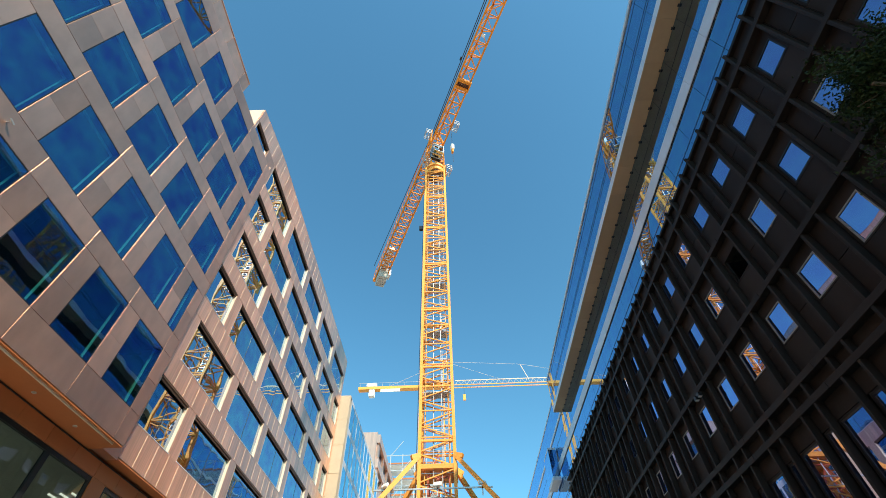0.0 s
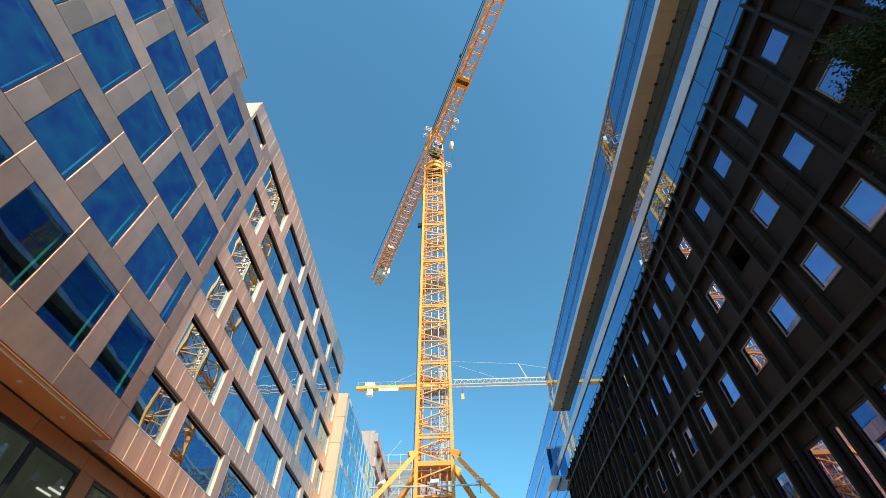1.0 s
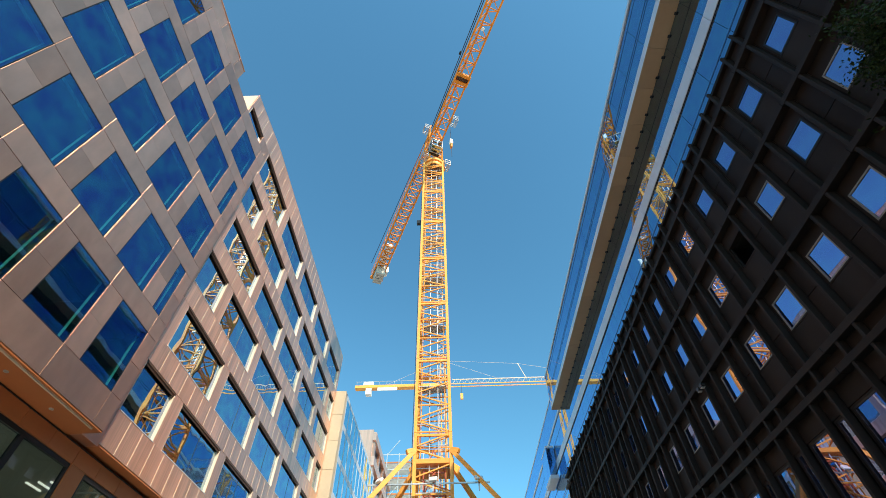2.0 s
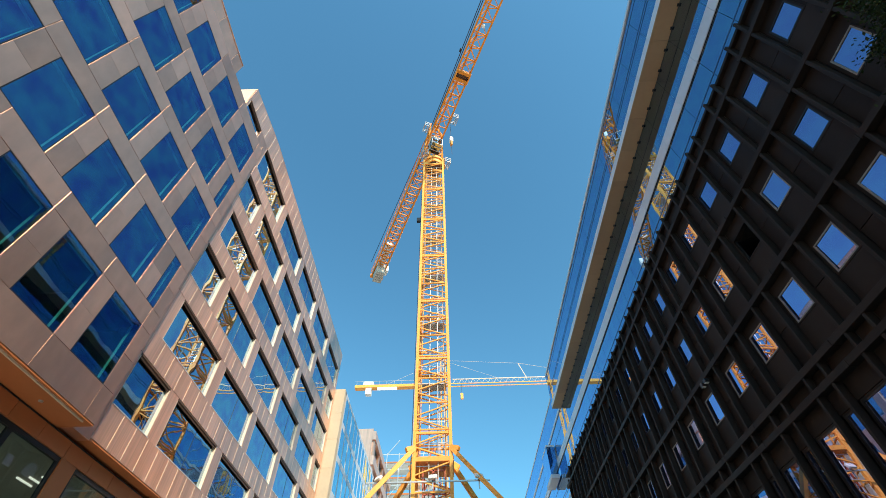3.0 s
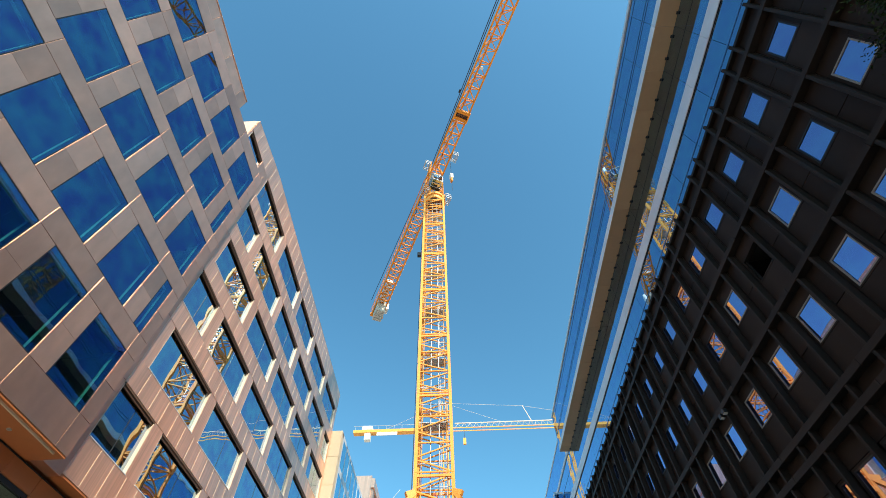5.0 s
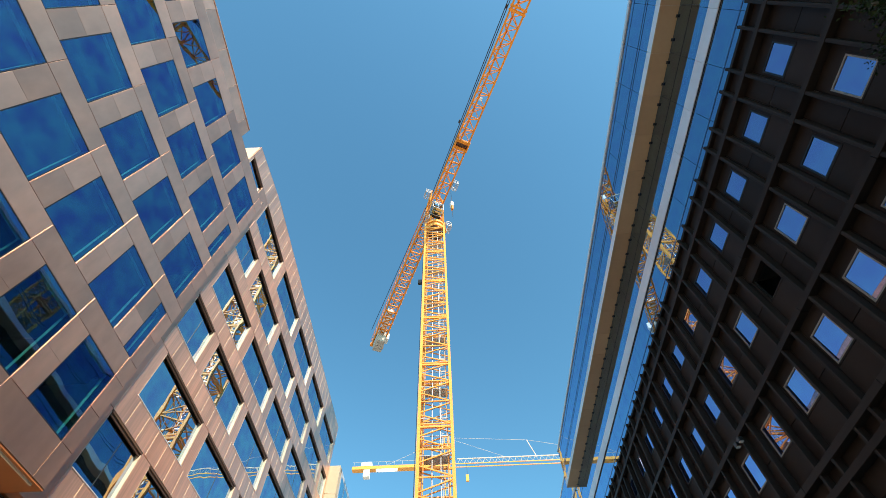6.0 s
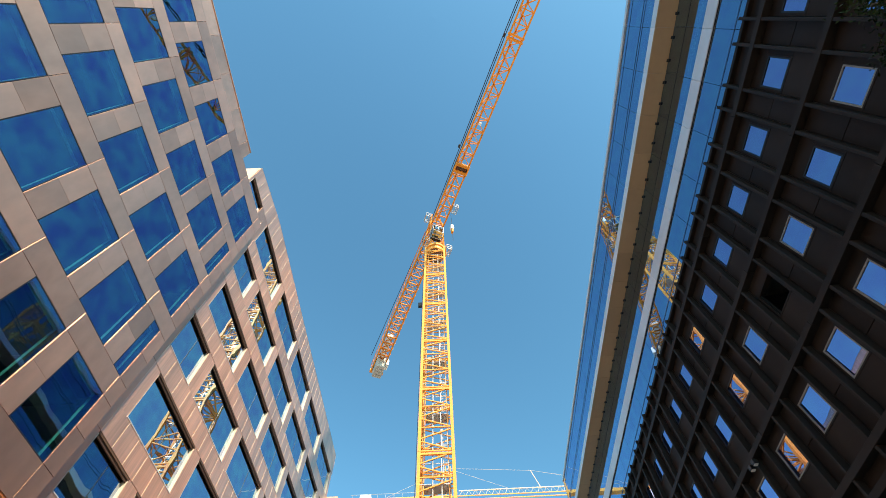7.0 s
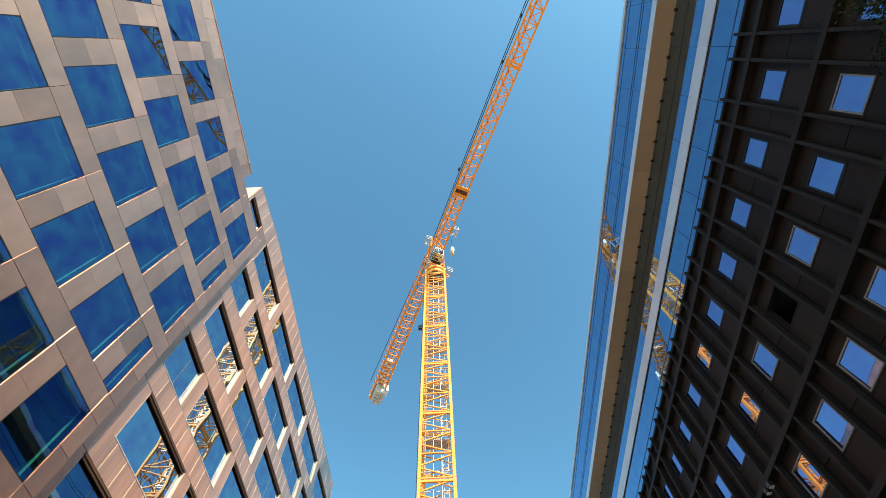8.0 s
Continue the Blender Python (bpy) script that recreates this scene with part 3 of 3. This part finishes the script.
# ---- tower crane ----
MX0, MX1, MY0, MY1 = -2.80, 0.10, 36.10, 39.00
MCX, MCY = (MX0 + MX1) / 2, (MY0 + MY1) / 2
crane = thing("tower_crane", "yellow lattice tower crane with long jib and counterweight", "crane")
CORNERS = [(MX0, MY0), (MX1, MY0), (MX1, MY1), (MX0, MY1)]
MAST_TOP, SECTION = 62.2, 7.2
z = 62.2
n = 0
while z > 0.5:
    lo = max(z - SECTION, 0)
    seg = []
    for x, y in CORNERS:
        seg.append(((x, y, lo + 0.02), (x, y, z), 0.135))
    for k in range(4):
        (x0, y0), (x1, y1) = CORNERS[k], CORNERS[(k + 1) % 4]
        seg.append(((x0, y0, z - 0.2), (x1, y1, z - 0.2), 0.09))
    section = bars("mast_section", seg, YELLOW, crane)
    seg = []
    H = SECTION / 6
    for k in range(4):
        (x0, y0), (x1, y1) = CORNERS[k], CORNERS[(k + 1) % 4]
        for i in range(6):
            za, zb = z - H * i - 0.1, z - H * (i + 1) + 0.1
            if zb < 0:
                continue
            if (i + k) % 2:
                seg.append(((x0, y0, za), (x1, y1, zb), 0.048))
            else:
                seg.append(((x1, y1, za), (x0, y0, zb), 0.048))
            if i in (1, 3, 5):
                seg.append(((x0, y0, zb), (x1, y1, zb), 0.05))
    if seg:
        each_bar("brace", seg, YELLOW, section)
    for x in (MX0 + 0.42, MX1 - 0.42):
        bars("cable_tray", [((x, MY0 + 0.35, lo), (x, MY0 + 0.35, z), 0.035)], YELLOW, section)
    for i in range(4):
        zr = lo + 0.9 + 1.8 * i
        bars("guide_bracket", [((MX0, MY0 + 0.3, zr), (MX1, MY0 + 0.3, zr), 0.03)], STEEL, section)
    # ladder and rest platform inside
    seg = [((MCX + 0.5, MY1 - 0.5, lo), (MCX + 0.5, MY1 - 0.5, z), 0.03), ((MCX + 0.95, MY1 - 0.5, lo), (MCX + 0.95, MY1 - 0.5, z), 0.03)]
    for i in range(18):
        seg.append(((MCX + 0.5, MY1 - 0.5, lo + 0.4 * i), (MCX + 0.95, MY1 - 0.5, lo + 0.4 * i), 0.018))
    bars("ladder", seg, STEEL, section)
    put("rest_platform", (MX0 + 0.3, MCY, z - 2.0), (MX1 - 0.3, MY1 - 0.2, z - 1.94), STEEL, section)
    z = lo
    n += 1
for x in (MCX - 0.30, MCX + 0.42):
    bars("hoist_rope", [((x, MY0 + 0.1, 12), (x, MY0 + 0.1, 61.0), 0.045)], STEEL, crane, "thin grey guide rope", 6)
# feet braces
for i, (ax, ay, bx, by) in enumerate([(MX0, MY0, -9.8, 33.0), (MX1, MY0, 7.2, 33.0), (MX1, MY1, 7.0, 43.0), (MX0, MY1, -9.6, 43.0)]):
    zb = 17.6
    foot = 8.5
    bars("raking_brace", [((ax, ay, zb), (ax + (bx - ax) * 0.09, ay + (by - ay) * 0.09, zb - 0.25), 0.17), ((ax, ay, zb), (bx, by, foot), 0.165)], YELLOW, crane)
put("collar_frame", (MX0 - 0.2, MY0 - 0.1, 16.5), (MX1 + 0.2, MY1 + 0.1, 16.9), YELLOW, crane, 0.03)

bars("guard_rail", [((-6.2, 35.3, 14.75), (2.9, 35.3, 14.75), 0.05)], STEEL, crane)
for x in (-5.3, -1.3, 2.1):
    bars("lamp_bracket", [((x, 35.3, 14.2), (x, 35.3, 14.95), 0.05)], STEEL, crane)
    f = put("floodlight", (x - 0.32, 35.05, 14.8), (x + 0.32, 35.25, 15.2), WHITE, crane, 0.04)
    f.rotation_euler = (radians(-35), 0, radians(8 * x))
seg = []
for x in (-2.1, -1.3, -0.4):
    for y in (36.5, 38.4):
        seg.append(((x, y, 9.0), (x, y, 16.2), 0.05))
for k in range(5):
    zz = 9.2 + 1.7 * k
    seg += [((-2.1, 36.5, zz), (-0.4, 36.5, zz), 0.05), ((-2.1, 36.5, zz), (-1.3, 36.5, zz + 1.7), 0.04), ((-1.3, 36.5, zz + 1.7), (-0.4, 36.5, zz), 0.04)]
each_bar("hoist_cage_bar", seg, RED, crane)
bars("power_cable", [((MX0 - 0.25, MY0, 9.0), (MX0 - 0.22, MY0, 24.0), 0.035), ((MX0 - 0.22, MY0, 24.0), (MX0 - 0.2, MY0, 61.0), 0.03)], CABLE, crane, "", 6)
put("junction_box", (MX0 - 0.75, MY0 + 0.1, 47.6), (MX0 - 0.25, MY0 + 0.5, 48.3), FRAME, crane, 0.02)

# slewing ring and tower head
bm = bmesh.new()
bmesh.ops.create_cone(bm, cap_ends=True, segments=28, radius1=1.50, radius2=1.62, depth=0.45, matrix=Matrix.Translation((MCX, MCY, 63.3)))
bmesh.ops.create_cone(bm, cap_ends=True, segments=28, radius1=1.80, radius2=1.80, depth=0.5, matrix=Matrix.Translation((MCX, MCY, 64.0)))
part("slewing_ring", bm, YELLOW, crane)
# added dark disc: shade on the ring's underside, put in as colour
bm = bmesh.new()
bmesh.ops.create_cone(bm, cap_ends=True, segments=24, radius1=1.30, radius2=1.36, depth=0.3, matrix=Matrix.Translation((MCX, MCY, 63.0)))
part("ring_gear", bm, DARKTRIM, crane, "dark disc standing in for the shade under the ring")
seg = []
for k in range(4):
    (x0, y0), (x1, y1) = CORNERS[k], CORNERS[(k + 1) % 4]
    mx, my = MCX + ((x0 + x1) / 2 - MCX) * 0.98, MCY + ((y0 + y1) / 2 - MCY) * 0.98
    seg += [((x0, y0, 62.0), (mx, my, 63.4), 0.08), ((x1, y1, 62.0), (mx, my, 63.4), 0.08), ((x0, y0, 62.0), (x0, y0, 63.3), 0.12)]
each_bar("ring_strut", seg, YELLOW, crane)
JD = Vector((0.4005, -0.9163, 0)).normalized()
JN = Vector((-JD.y, JD.x, 0))
JZ = 72.0
HUB = Vector((MCX - 0.05, MCY, 0))


def at(u, v, z):
    """A point by way along the jib, to its side, and height."""
    p = HUB + JD * u + JN * v
    return (p.x, p.y, z)


seg = []
for u, v in ((-1.1, -1.1), (1.1, -1.1), (1.1, 1.1), (-1.1, 1.1)):
    seg.append((at(u, v, 64.3), at(u, v, 73.5), 0.14))
    seg.append((at(u, v, 73.5), at(-0.4, v * 0.35, 80.0), 0.11))
for zz in (66.6, 69.0, 71.4, 73.5):
    for a, b in (((-1.1, -1.1), (1.1, -1.1)), ((1.1, -1.1), (1.1, 1.1)), ((1.1, 1.1), (-1.1, 1.1)), ((-1.1, 1.1), (-1.1, -1.1))):
        seg.append((at(*a, zz), at(*b, zz), 0.08))
        seg.append((at(*a, zz - 2.3), at(*b, zz), 0.06))
bars("tower_head", seg, YELLOW_SHADED, crane)


def jib_section(name, u0, u1, width, depth, chord, up=1, bays=4):
    """A triangular lattice length with two lower chords and one upper chord."""
    w = width / 2
    zt = JZ + depth
    s = bars(name, [(at(u0, -w, JZ), at(u1, -w, JZ), chord), (at(u0, w, JZ), at(u1, w, JZ), chord), (at(u0, 0, zt), at(u1, 0, zt), chord)], YELLOW_SHADED, crane)
    g = []
    step = (u1 - u0) / bays
    for i in range(bays):
        a, b = u0 + step * i, u0 + step * (i + 1)
        m = (a + b) / 2
        g.append((at(a, -w, JZ), at(a, w, JZ), 0.075))
        if i % 2:
            g.append((at(a, -w, JZ), at(b, w, JZ), 0.06))
        else:
            g.append((at(a, w, JZ), at(b, -w, JZ), 0.06))
        for v in (-w, w):
            g.append((at(a, v, JZ), at(m, 0, zt), 0.062))
            g.append((at(m, 0, zt), at(b, v, JZ), 0.062))
    each_bar("brace", g, YELLOW_SHADED, s)
    return s


for i in range(6):
    jib_section("jib_section", 1.2 + 10.0 * i, 11.2 + 10.0 * i, 2.12, 2.3, 0.125, bays=5)
# counter jib with deep side beams, walkway grating and rails
TURN_J = math.degrees(math.atan2(JD.y, JD.x))


def jib_box(name, u0, u1, v0, v1, z0, z1, mat, label="", bevel=0.05, owner=None):
    bm = bmesh.new()
    bmesh.ops.create_cube(bm, size=1.0, matrix=Matrix.Diagonal((u1 - u0, v1 - v0, z1 - z0, 1)))
    bmesh.ops.bevel(bm, geom=bm.edges[:], offset=min(bevel, (z1 - z0) / 4, (v1 - v0) / 4), segments=1, affect='EDGES')
    ob = part(name, bm, mat, owner or crane, label)
    c = at((u0 + u1) / 2, (v0 + v1) / 2, (z0 + z1) / 2)
    ob.matrix_basis = pose(*c, 0, 0, TURN_J)
    return ob


for i in range(4):
    u0, u1 = -1.2 - 8.6 * i, -9.8 - 8.6 * i
    for v in (-1.28, 1.02):
        jib_box("side_beam", u1 + 0.02, u0 - 0.02, v, v + 0.26, JZ - 0.28, JZ + 0.32, YELLOW_SHADED)
    for j in range(5):
        ua = u0 - 0.3 - 1.7 * j
        bars("cross_beam", [(at(ua, -1.0, JZ), at(ua, 1.0, JZ), 0.10)], YELLOW_SHADED, crane)
        bars("brace", [(at(ua, -1.0, JZ), at(ua - 1.6, 1.0, JZ), 0.06)], YELLOW_SHADED, crane)
        bars("brace", [(at(ua, 1.0, JZ), at(ua - 1.6, -1.0, JZ), 0.06)], YELLOW_SHADED, crane)
    g = [(at(u0, -0.9 + 0.3 * j, JZ + 0.34), at(u1, -0.9 + 0.3 * j, JZ + 0.34), 0.022) for j in range(7)]
    tagged(bars("walkway_grating", g, DARKTRIM, crane), kind="stuff")
    g = []
    for v in (-1.4, 1.4):
        for zz in (JZ + 0.9, JZ + 1.45):
            g.append((at(u0, v, zz), at(u1, v, zz), 0.03))
        for j in range(6):
            g.append((at(u0 - 1.5 * j, v, JZ), at(u0 - 1.5 * j, v, JZ + 1.45), 0.03))
    each_bar("handrail", g, YELLOW_SHADED, crane)
seg = [(at(-35.6, -1.45, JZ), at(-35.6, 1.45, JZ), 0.32)]
bars("end_beam", seg, YELLOW_SHADED, crane)


for i in range(4):
    jib_box("counterweight", -35.0 + 0.85 * i, -34.2 + 0.85 * i, -0.95, 0.95, JZ - 2.3, JZ + 0.5, CONCRETE, "pale concrete counterweight block")
jib_box("hoist_winch", -31.5, -25.5, -0.7, 0.5, JZ + 0.1, JZ + 0.9, WHITE)
jib_box("control_cabinet", -34.5, -32.8, 1.3, 1.9, JZ, JZ + 1.6, WHITE)
jib_box("cab", 1.0, 1.5, -1.35, 0.45, 66.0, 66.18, FRAME, "operator cab with wide dark glazing")
for u in (1.5, 2.2, 2.85):
    jib_box("cab_rail", u, u + 0.1, -1.35, 0.45, 66.02, 66.16, STEEL, bevel=0.02)
jib_box("cab_glass", 1.06, 2.84, -1.29, 0.39, 66.2, 67.9, GLASS_FAR)
for u in (1.0, 1.9, 2.8):
    for v in (-1.35, -0.5, 0.35):
        if u == 1.9 and v == -0.5:
            continue
        jib_box("cab_post", u, u + 0.1, v, v + 0.1, 66.18, 67.95, STEEL if u > 2.5 else FRAME, bevel=0.02)
for v in (-1.36, 0.36):
    jib_box("cab_rail", 1.0, 2.9, v, v + 0.1, 66.9, 67.0, STEEL, bevel=0.02)
jib_box("cab_roof", 0.95, 2.95, -1.4, 0.5, 67.96, 68.15, STEEL)
jib_box("seat", 1.4, 2.0, -0.8, -0.1, 66.2, 67.3, FRAME)
jib_box("slewing_motor", -1.6, -0.9, -0.4, 0.4, 64.5, 66.0, STEEL)
jib_box("machinery_box", -1.0, 0.6, 0.9, 1.7, 65.0, 66.6, YELLOW_SHADED)
jib_box("trolley", 11.6, 13.3, -1.1, 1.1, JZ - 0.3, JZ - 0.14, DARKTRIM, "yellow trolley under the jib")
for u in (11.6, 12.8):
    jib_box("trolley_beam", u, u + 0.5, -1.15, 1.15, JZ - 0.75, JZ - 0.31, YELLOW_SHADED)
for v in (-1.2, 1.0):
    jib_box("trolley_beam", 11.55, 13.35, v, v + 0.2, JZ - 0.8, JZ - 0.3, YELLOW_SHADED)
for u in (20.0, 38.5, 52.0):
    jib_box("jib_lamp", u, u + 0.45, -0.2, 0.25, JZ - 0.2, JZ + 0.25, WHITE)
for u in (33.0, 33.6):
    bars("jib_cross_frame", [(at(u, -1.3, JZ), at(u, 1.3, JZ), 0.16)], YELLOW_SHADED, crane)
# tie bars beside the jib
for v in (-0.14, 0.14):
    bars("tie_bar", [(at(-0.4, v, 80.0), at(33.4, v - 1.2, JZ + 3.4), 0.06)], CABLE, crane)
    bars("tie_bar", [(at(33.4, v - 1.2, JZ + 3.4), at(60, v - 1.2, JZ + 3.0), 0.06)], CABLE, crane)
    bars("tie_bar", [(at(-0.4, v, 80.0), at(-32.0, v * 9 - 1.0, JZ + 0.6), 0.05)], CABLE, crane)
for u in (15.0, 33.2, 40.0, 46.0):
    jib_box("tie_joint", u - 0.3, u + 0.3, -1.36, -1.04, JZ + 3.35, JZ + 3.7, CABLE)
# side platforms
for v, u, zz in ((-2.45, 0.4, 63.9), (1.45, 0.2, 63.9), (-1.9, -0.6, 76.0), (1.3, 4.5, 71.6)):
    g = []
    for du in (0, 1.4):
        for dv in (0, 0.9):
            g.append((at(u + du, v + dv, zz), at(u + du, v + dv, zz + 1.2), 0.04))
    for zk in (0, 0.6, 1.2):
        g += [(at(u, v, zz + zk), at(u + 1.4, v, zz + zk), 0.035), (at(u, v + 0.9, zz + zk), at(u + 1.4, v + 0.9, zz + zk), 0.035),
              (at(u, v, zz + zk), at(u, v + 0.9, zz + zk), 0.035), (at(u + 1.4, v, zz + zk), at(u + 1.4, v + 0.9, zz + zk), 0.035)]
    deck = jib_box("side_platform", u, u + 1.4, v + 0.38, v + 0.52, zz - 0.06, zz, STEEL)
    rails = [bars("platform_rail", [q], STEEL, deck) for q in g]
    for q in rails:
        q.matrix_parent_inverse = deck.matrix_basis.inverted()
bars("hook_rope", [(at(4.0, 1.5, JZ), at(4.0, 1.5, 62.0), 0.03)], CABLE, crane)
jib_box("hook_block", 3.7, 4.3, 1.25, 1.75, 66.0, 67.4, WHITE)
jib_box("hook_sheave", 3.75, 4.25, 1.35, 1.65, 64.9, 65.95, YELLOW_SHADED)

# ---- far crane ----
far_crane = thing("tower_crane", "distant yellow crane with its jib level across the street", "crane")
FY, FZ = 120.0, 75.4
seg = [((-1, FY, FZ), (52, FY, FZ), 0.10), ((-1, FY + 1.6, FZ), (52, FY + 1.6, FZ), 0.10)]
for g in seg:
    bars("jib_chord", [g], YELLOW, far_crane)
seg = [((1, FY + 0.8, FZ + 2.0), (52, FY + 0.8, FZ + 2.0), 0.10)]
for i in range(28):
    x = 1 + 1.8 * i
    seg += [((x, FY, FZ), (x + 0.9, FY + 0.8, FZ + 2.0), 0.034), ((x + 0.9, FY + 0.8, FZ + 2.0), (x + 1.8, FY, FZ), 0.034)]
each_bar("brace", seg, CREAM, far_crane)
put("counter_jib", (-29, FY - 0.1, FZ - 0.5), (-1, FY + 1.7, FZ + 0.35), YELLOW, far_crane)
put("counterweight", (-25.6, FY, FZ - 2.6), (-23.9, FY + 1.6, FZ - 0.6), WHITE, far_crane)
put("sign_board", (-22.0, FY - 0.2, FZ - 1.6), (-16.0, FY, FZ - 0.65), WHITE, far_crane)
bars("tie_bar", [((-2, FY + 0.8, FZ + 9), (22, FY + 0.8, FZ + 7.2), 0.022), ((22, FY + 0.8, FZ + 7.2), (46, FY + 0.8, FZ + 2), 0.022), ((-2, FY + 0.8, FZ + 9), (16, FY + 0.8, FZ + 1.7), 0.02),
                 ((22, FY + 0.8, FZ + 7.2), (24, FY + 0.8, FZ + 1.7), 0.08), ((-2, FY + 0.8, FZ + 9), (-20, FY + 0.8, FZ + 0.6), 0.022)], CREAM, far_crane)
bars("mast", [((x, y, 0), (x, y, FZ + 9), 0.14) for x in (-2.6, -1.2) for y in (FY, FY + 1.6)], YELLOW, far_crane)
g = []
for k in range(7):
    g.append(((-28.5 + 2.3 * k, FY, FZ + 0.5), (-28.5 + 2.3 * k, FY, FZ + 1.6), 0.04))
g.append(((-29, FY, FZ + 1.6), (-8, FY, FZ + 1.6), 0.04))
bars("handrail", g, STEEL, far_crane)
put("winch_house", (-26.5, FY, FZ + 0.5), (-23.5, FY + 1.5, FZ + 1.7), WHITE, far_crane)
bars("hook_rope", [((3.6, FY, FZ), (3.6, FY, FZ - 3.4), 0.05)], CABLE, far_crane)
put("hook_block", (3.2, FY - 0.3, FZ - 5.2), (4.0, FY + 0.3, FZ - 3.4), YELLOW, far_crane)

# ---- scaffolded building in the distance ----
scaf = thing("scaffolding", "pale steel scaffolding on a building under construction", "scaffolding")
seg = []
for i in range(7):
    for yy in (125, 133):
        seg.append(((-24.9 + 3.4 * i, yy, 0), (-24.9 + 3.4 * i, yy, 57.0), 0.10))
for k in range(14):
    for yy in (125, 133):
        seg.append(((-24.9, yy, 3.6 + 4.08 * k), (-4.4, yy, 3.6 + 4.08 * k), 0.09))
    for i in range(6):
        x = -24.9 + 3.4 * i
        if (i + k) % 3 == 0:
            seg.append(((x, 125, 3.6 + 4.08 * k), (x + 3.4, 125, 7.68 + 4.08 * k), 0.07))
each_bar("tube", seg, STEEL, scaf)
for k in range(10):
    put("deck", (-24.2, 125.3, 17.4 + 4.08 * k), (-4.6, 132.7, 17.6 + 4.08 * k), WHITE, scaf)
    put("toe_board", (-24.2, 125.1, 17.6 + 4.08 * k), (-4.6, 125.2, 18.0 + 4.08 * k), COPPER, scaf)
frame_block = thing("building_shell", "raw concrete building shell behind scaffolding", "building", at=(-15, 140, 0))
put("wall", (-10, 0, 0), (10.4, 12, 52.0), CONCRETE, frame_block)

# ---- tree ----
tree = thing("tree", "leafy street tree with dark green crown beside the black building", "tree", at=(11.05, 3.75, 0))
rnd = random.Random(4)
trunk = bars("trunk", [((0, 0, 0), (0.05, 0, 3.2), 0.17), ((0.05, 0, 3.2), (-0.1, 0.1, 8.0), 0.13), ((-0.1, 0.1, 8.0), (0, 0, 12.6), 0.05)], BARK, tree, "", 8)
limbs, tips = [], []
for i in range(52):
    a, zb = rnd.uniform(0, 6.28), rnd.uniform(7.8, 12.3)
    zt = zb + rnd.uniform(0.2, 0.9)
    ln_ = rnd.uniform(0.8, 1.95) * max(0.25, 1.0 - ((zt - 11.1) / 3.4) ** 2)
    e = Vector((math.cos(a) * ln_, math.sin(a) * ln_ * 0.75, zt))
    limbs.append(((0, 0, zb), e, 0.045))
    for j in range(7):
        t = rnd.uniform(0.45, 1.05)
        q = Vector((0, 0, zb)).lerp(e, t) + Vector((rnd.gauss(0, 0.28), rnd.gauss(0, 0.22), rnd.gauss(0, 0.25)))
        limbs.append((Vector((0, 0, zb)).lerp(e, t * 0.8), q, 0.015))
        tips.append(q)
tagged(bars("branch", limbs, BARK, tree, "", 5), kind="stuff")
vs, fs = [], []
for q in tips:
    for j in range(170):
        c = q + Vector((rnd.gauss(0, 0.2), rnd.gauss(0, 0.2), rnd.gauss(0, 0.18)))
        u = Vector((rnd.gauss(0, 1), rnd.gauss(0, 1), rnd.gauss(0, 0.6))).normalized()
        w = u.cross(Vector((rnd.gauss(0, 1), rnd.gauss(0, 1), rnd.gauss(0, 1)))).normalized()
        l = rnd.uniform(0.032, 0.062)
        k = len(vs)
        vs += [c - u * l, c + w * l * 0.5, c + u * l, c - w * l * 0.5]
        fs.append((k, k + 1, k + 2, k + 3))
me = bpy.data.meshes.new("crown")
me.from_pydata(vs, [], fs)
me.materials.append(LEAF)
crown = new("crown", me)
crown.parent = tree
tagged(crown, kind="stuff")

# ---- sheets of the ribbed bands ----
def roof_line(y):
    """Height of the parapet, which rises from the free corner."""
    return 33.68 + 0.78 * min(1.0, max(0.0, (y - L0) / 4.8))


def slanted_sheet(y0, y1, z0):
    """One sheet of the top band, its upper edge following the parapet, with a folded coping."""
    bm = bmesh.new()
    v = [bm.verts.new(p) for x in (-0.12, 0.0) for p in ((x, y0, z0), (x, y1, z0), (x, y1, roof_line(y1)), (x, y0, roof_line(y0)))]
    for f in ((0, 1, 2, 3), (7, 6, 5, 4), (0, 4, 5, 1), (1, 5, 6, 2), (2, 6, 7, 3), (3, 7, 4, 0)):
        bm.faces.new([v[i] for i in f])
    bmesh.ops.recalc_face_normals(bm, faces=bm.faces)
    part("panel", bm, RIBBED, far_block)
    bars("coping", [((-0.05, y0, roof_line(y0) + 0.04), (-0.05, y1, roof_line(y1) + 0.04), 0.05)], BRONZE, far_block)


for k in range(7):
    lo = HEADS[k - 1] if k else 9.62
    hi = (lo + BAND) if k else 11.02
    y = L0 if k == 6 else 1.06
    while y < L1 - 0.2:
        e = min(y + 1.03, L1)
        if k == 6:
            slanted_sheet(y + 0.008, e - 0.008, lo)
        else:
            put("panel", (-0.12, y + 0.008, lo), (0, e - 0.008, hi), RIBBED, far_block, 0.006)
        # cream strip over the joint, painting in the sun's glint on the sheet edges
        put("seam", (-0.06, e - 0.009, lo + 0.01), (0.010, e + 0.009, (roof_line(e) if k == 6 else hi) - 0.01), CREAM, far_block)
        y = e
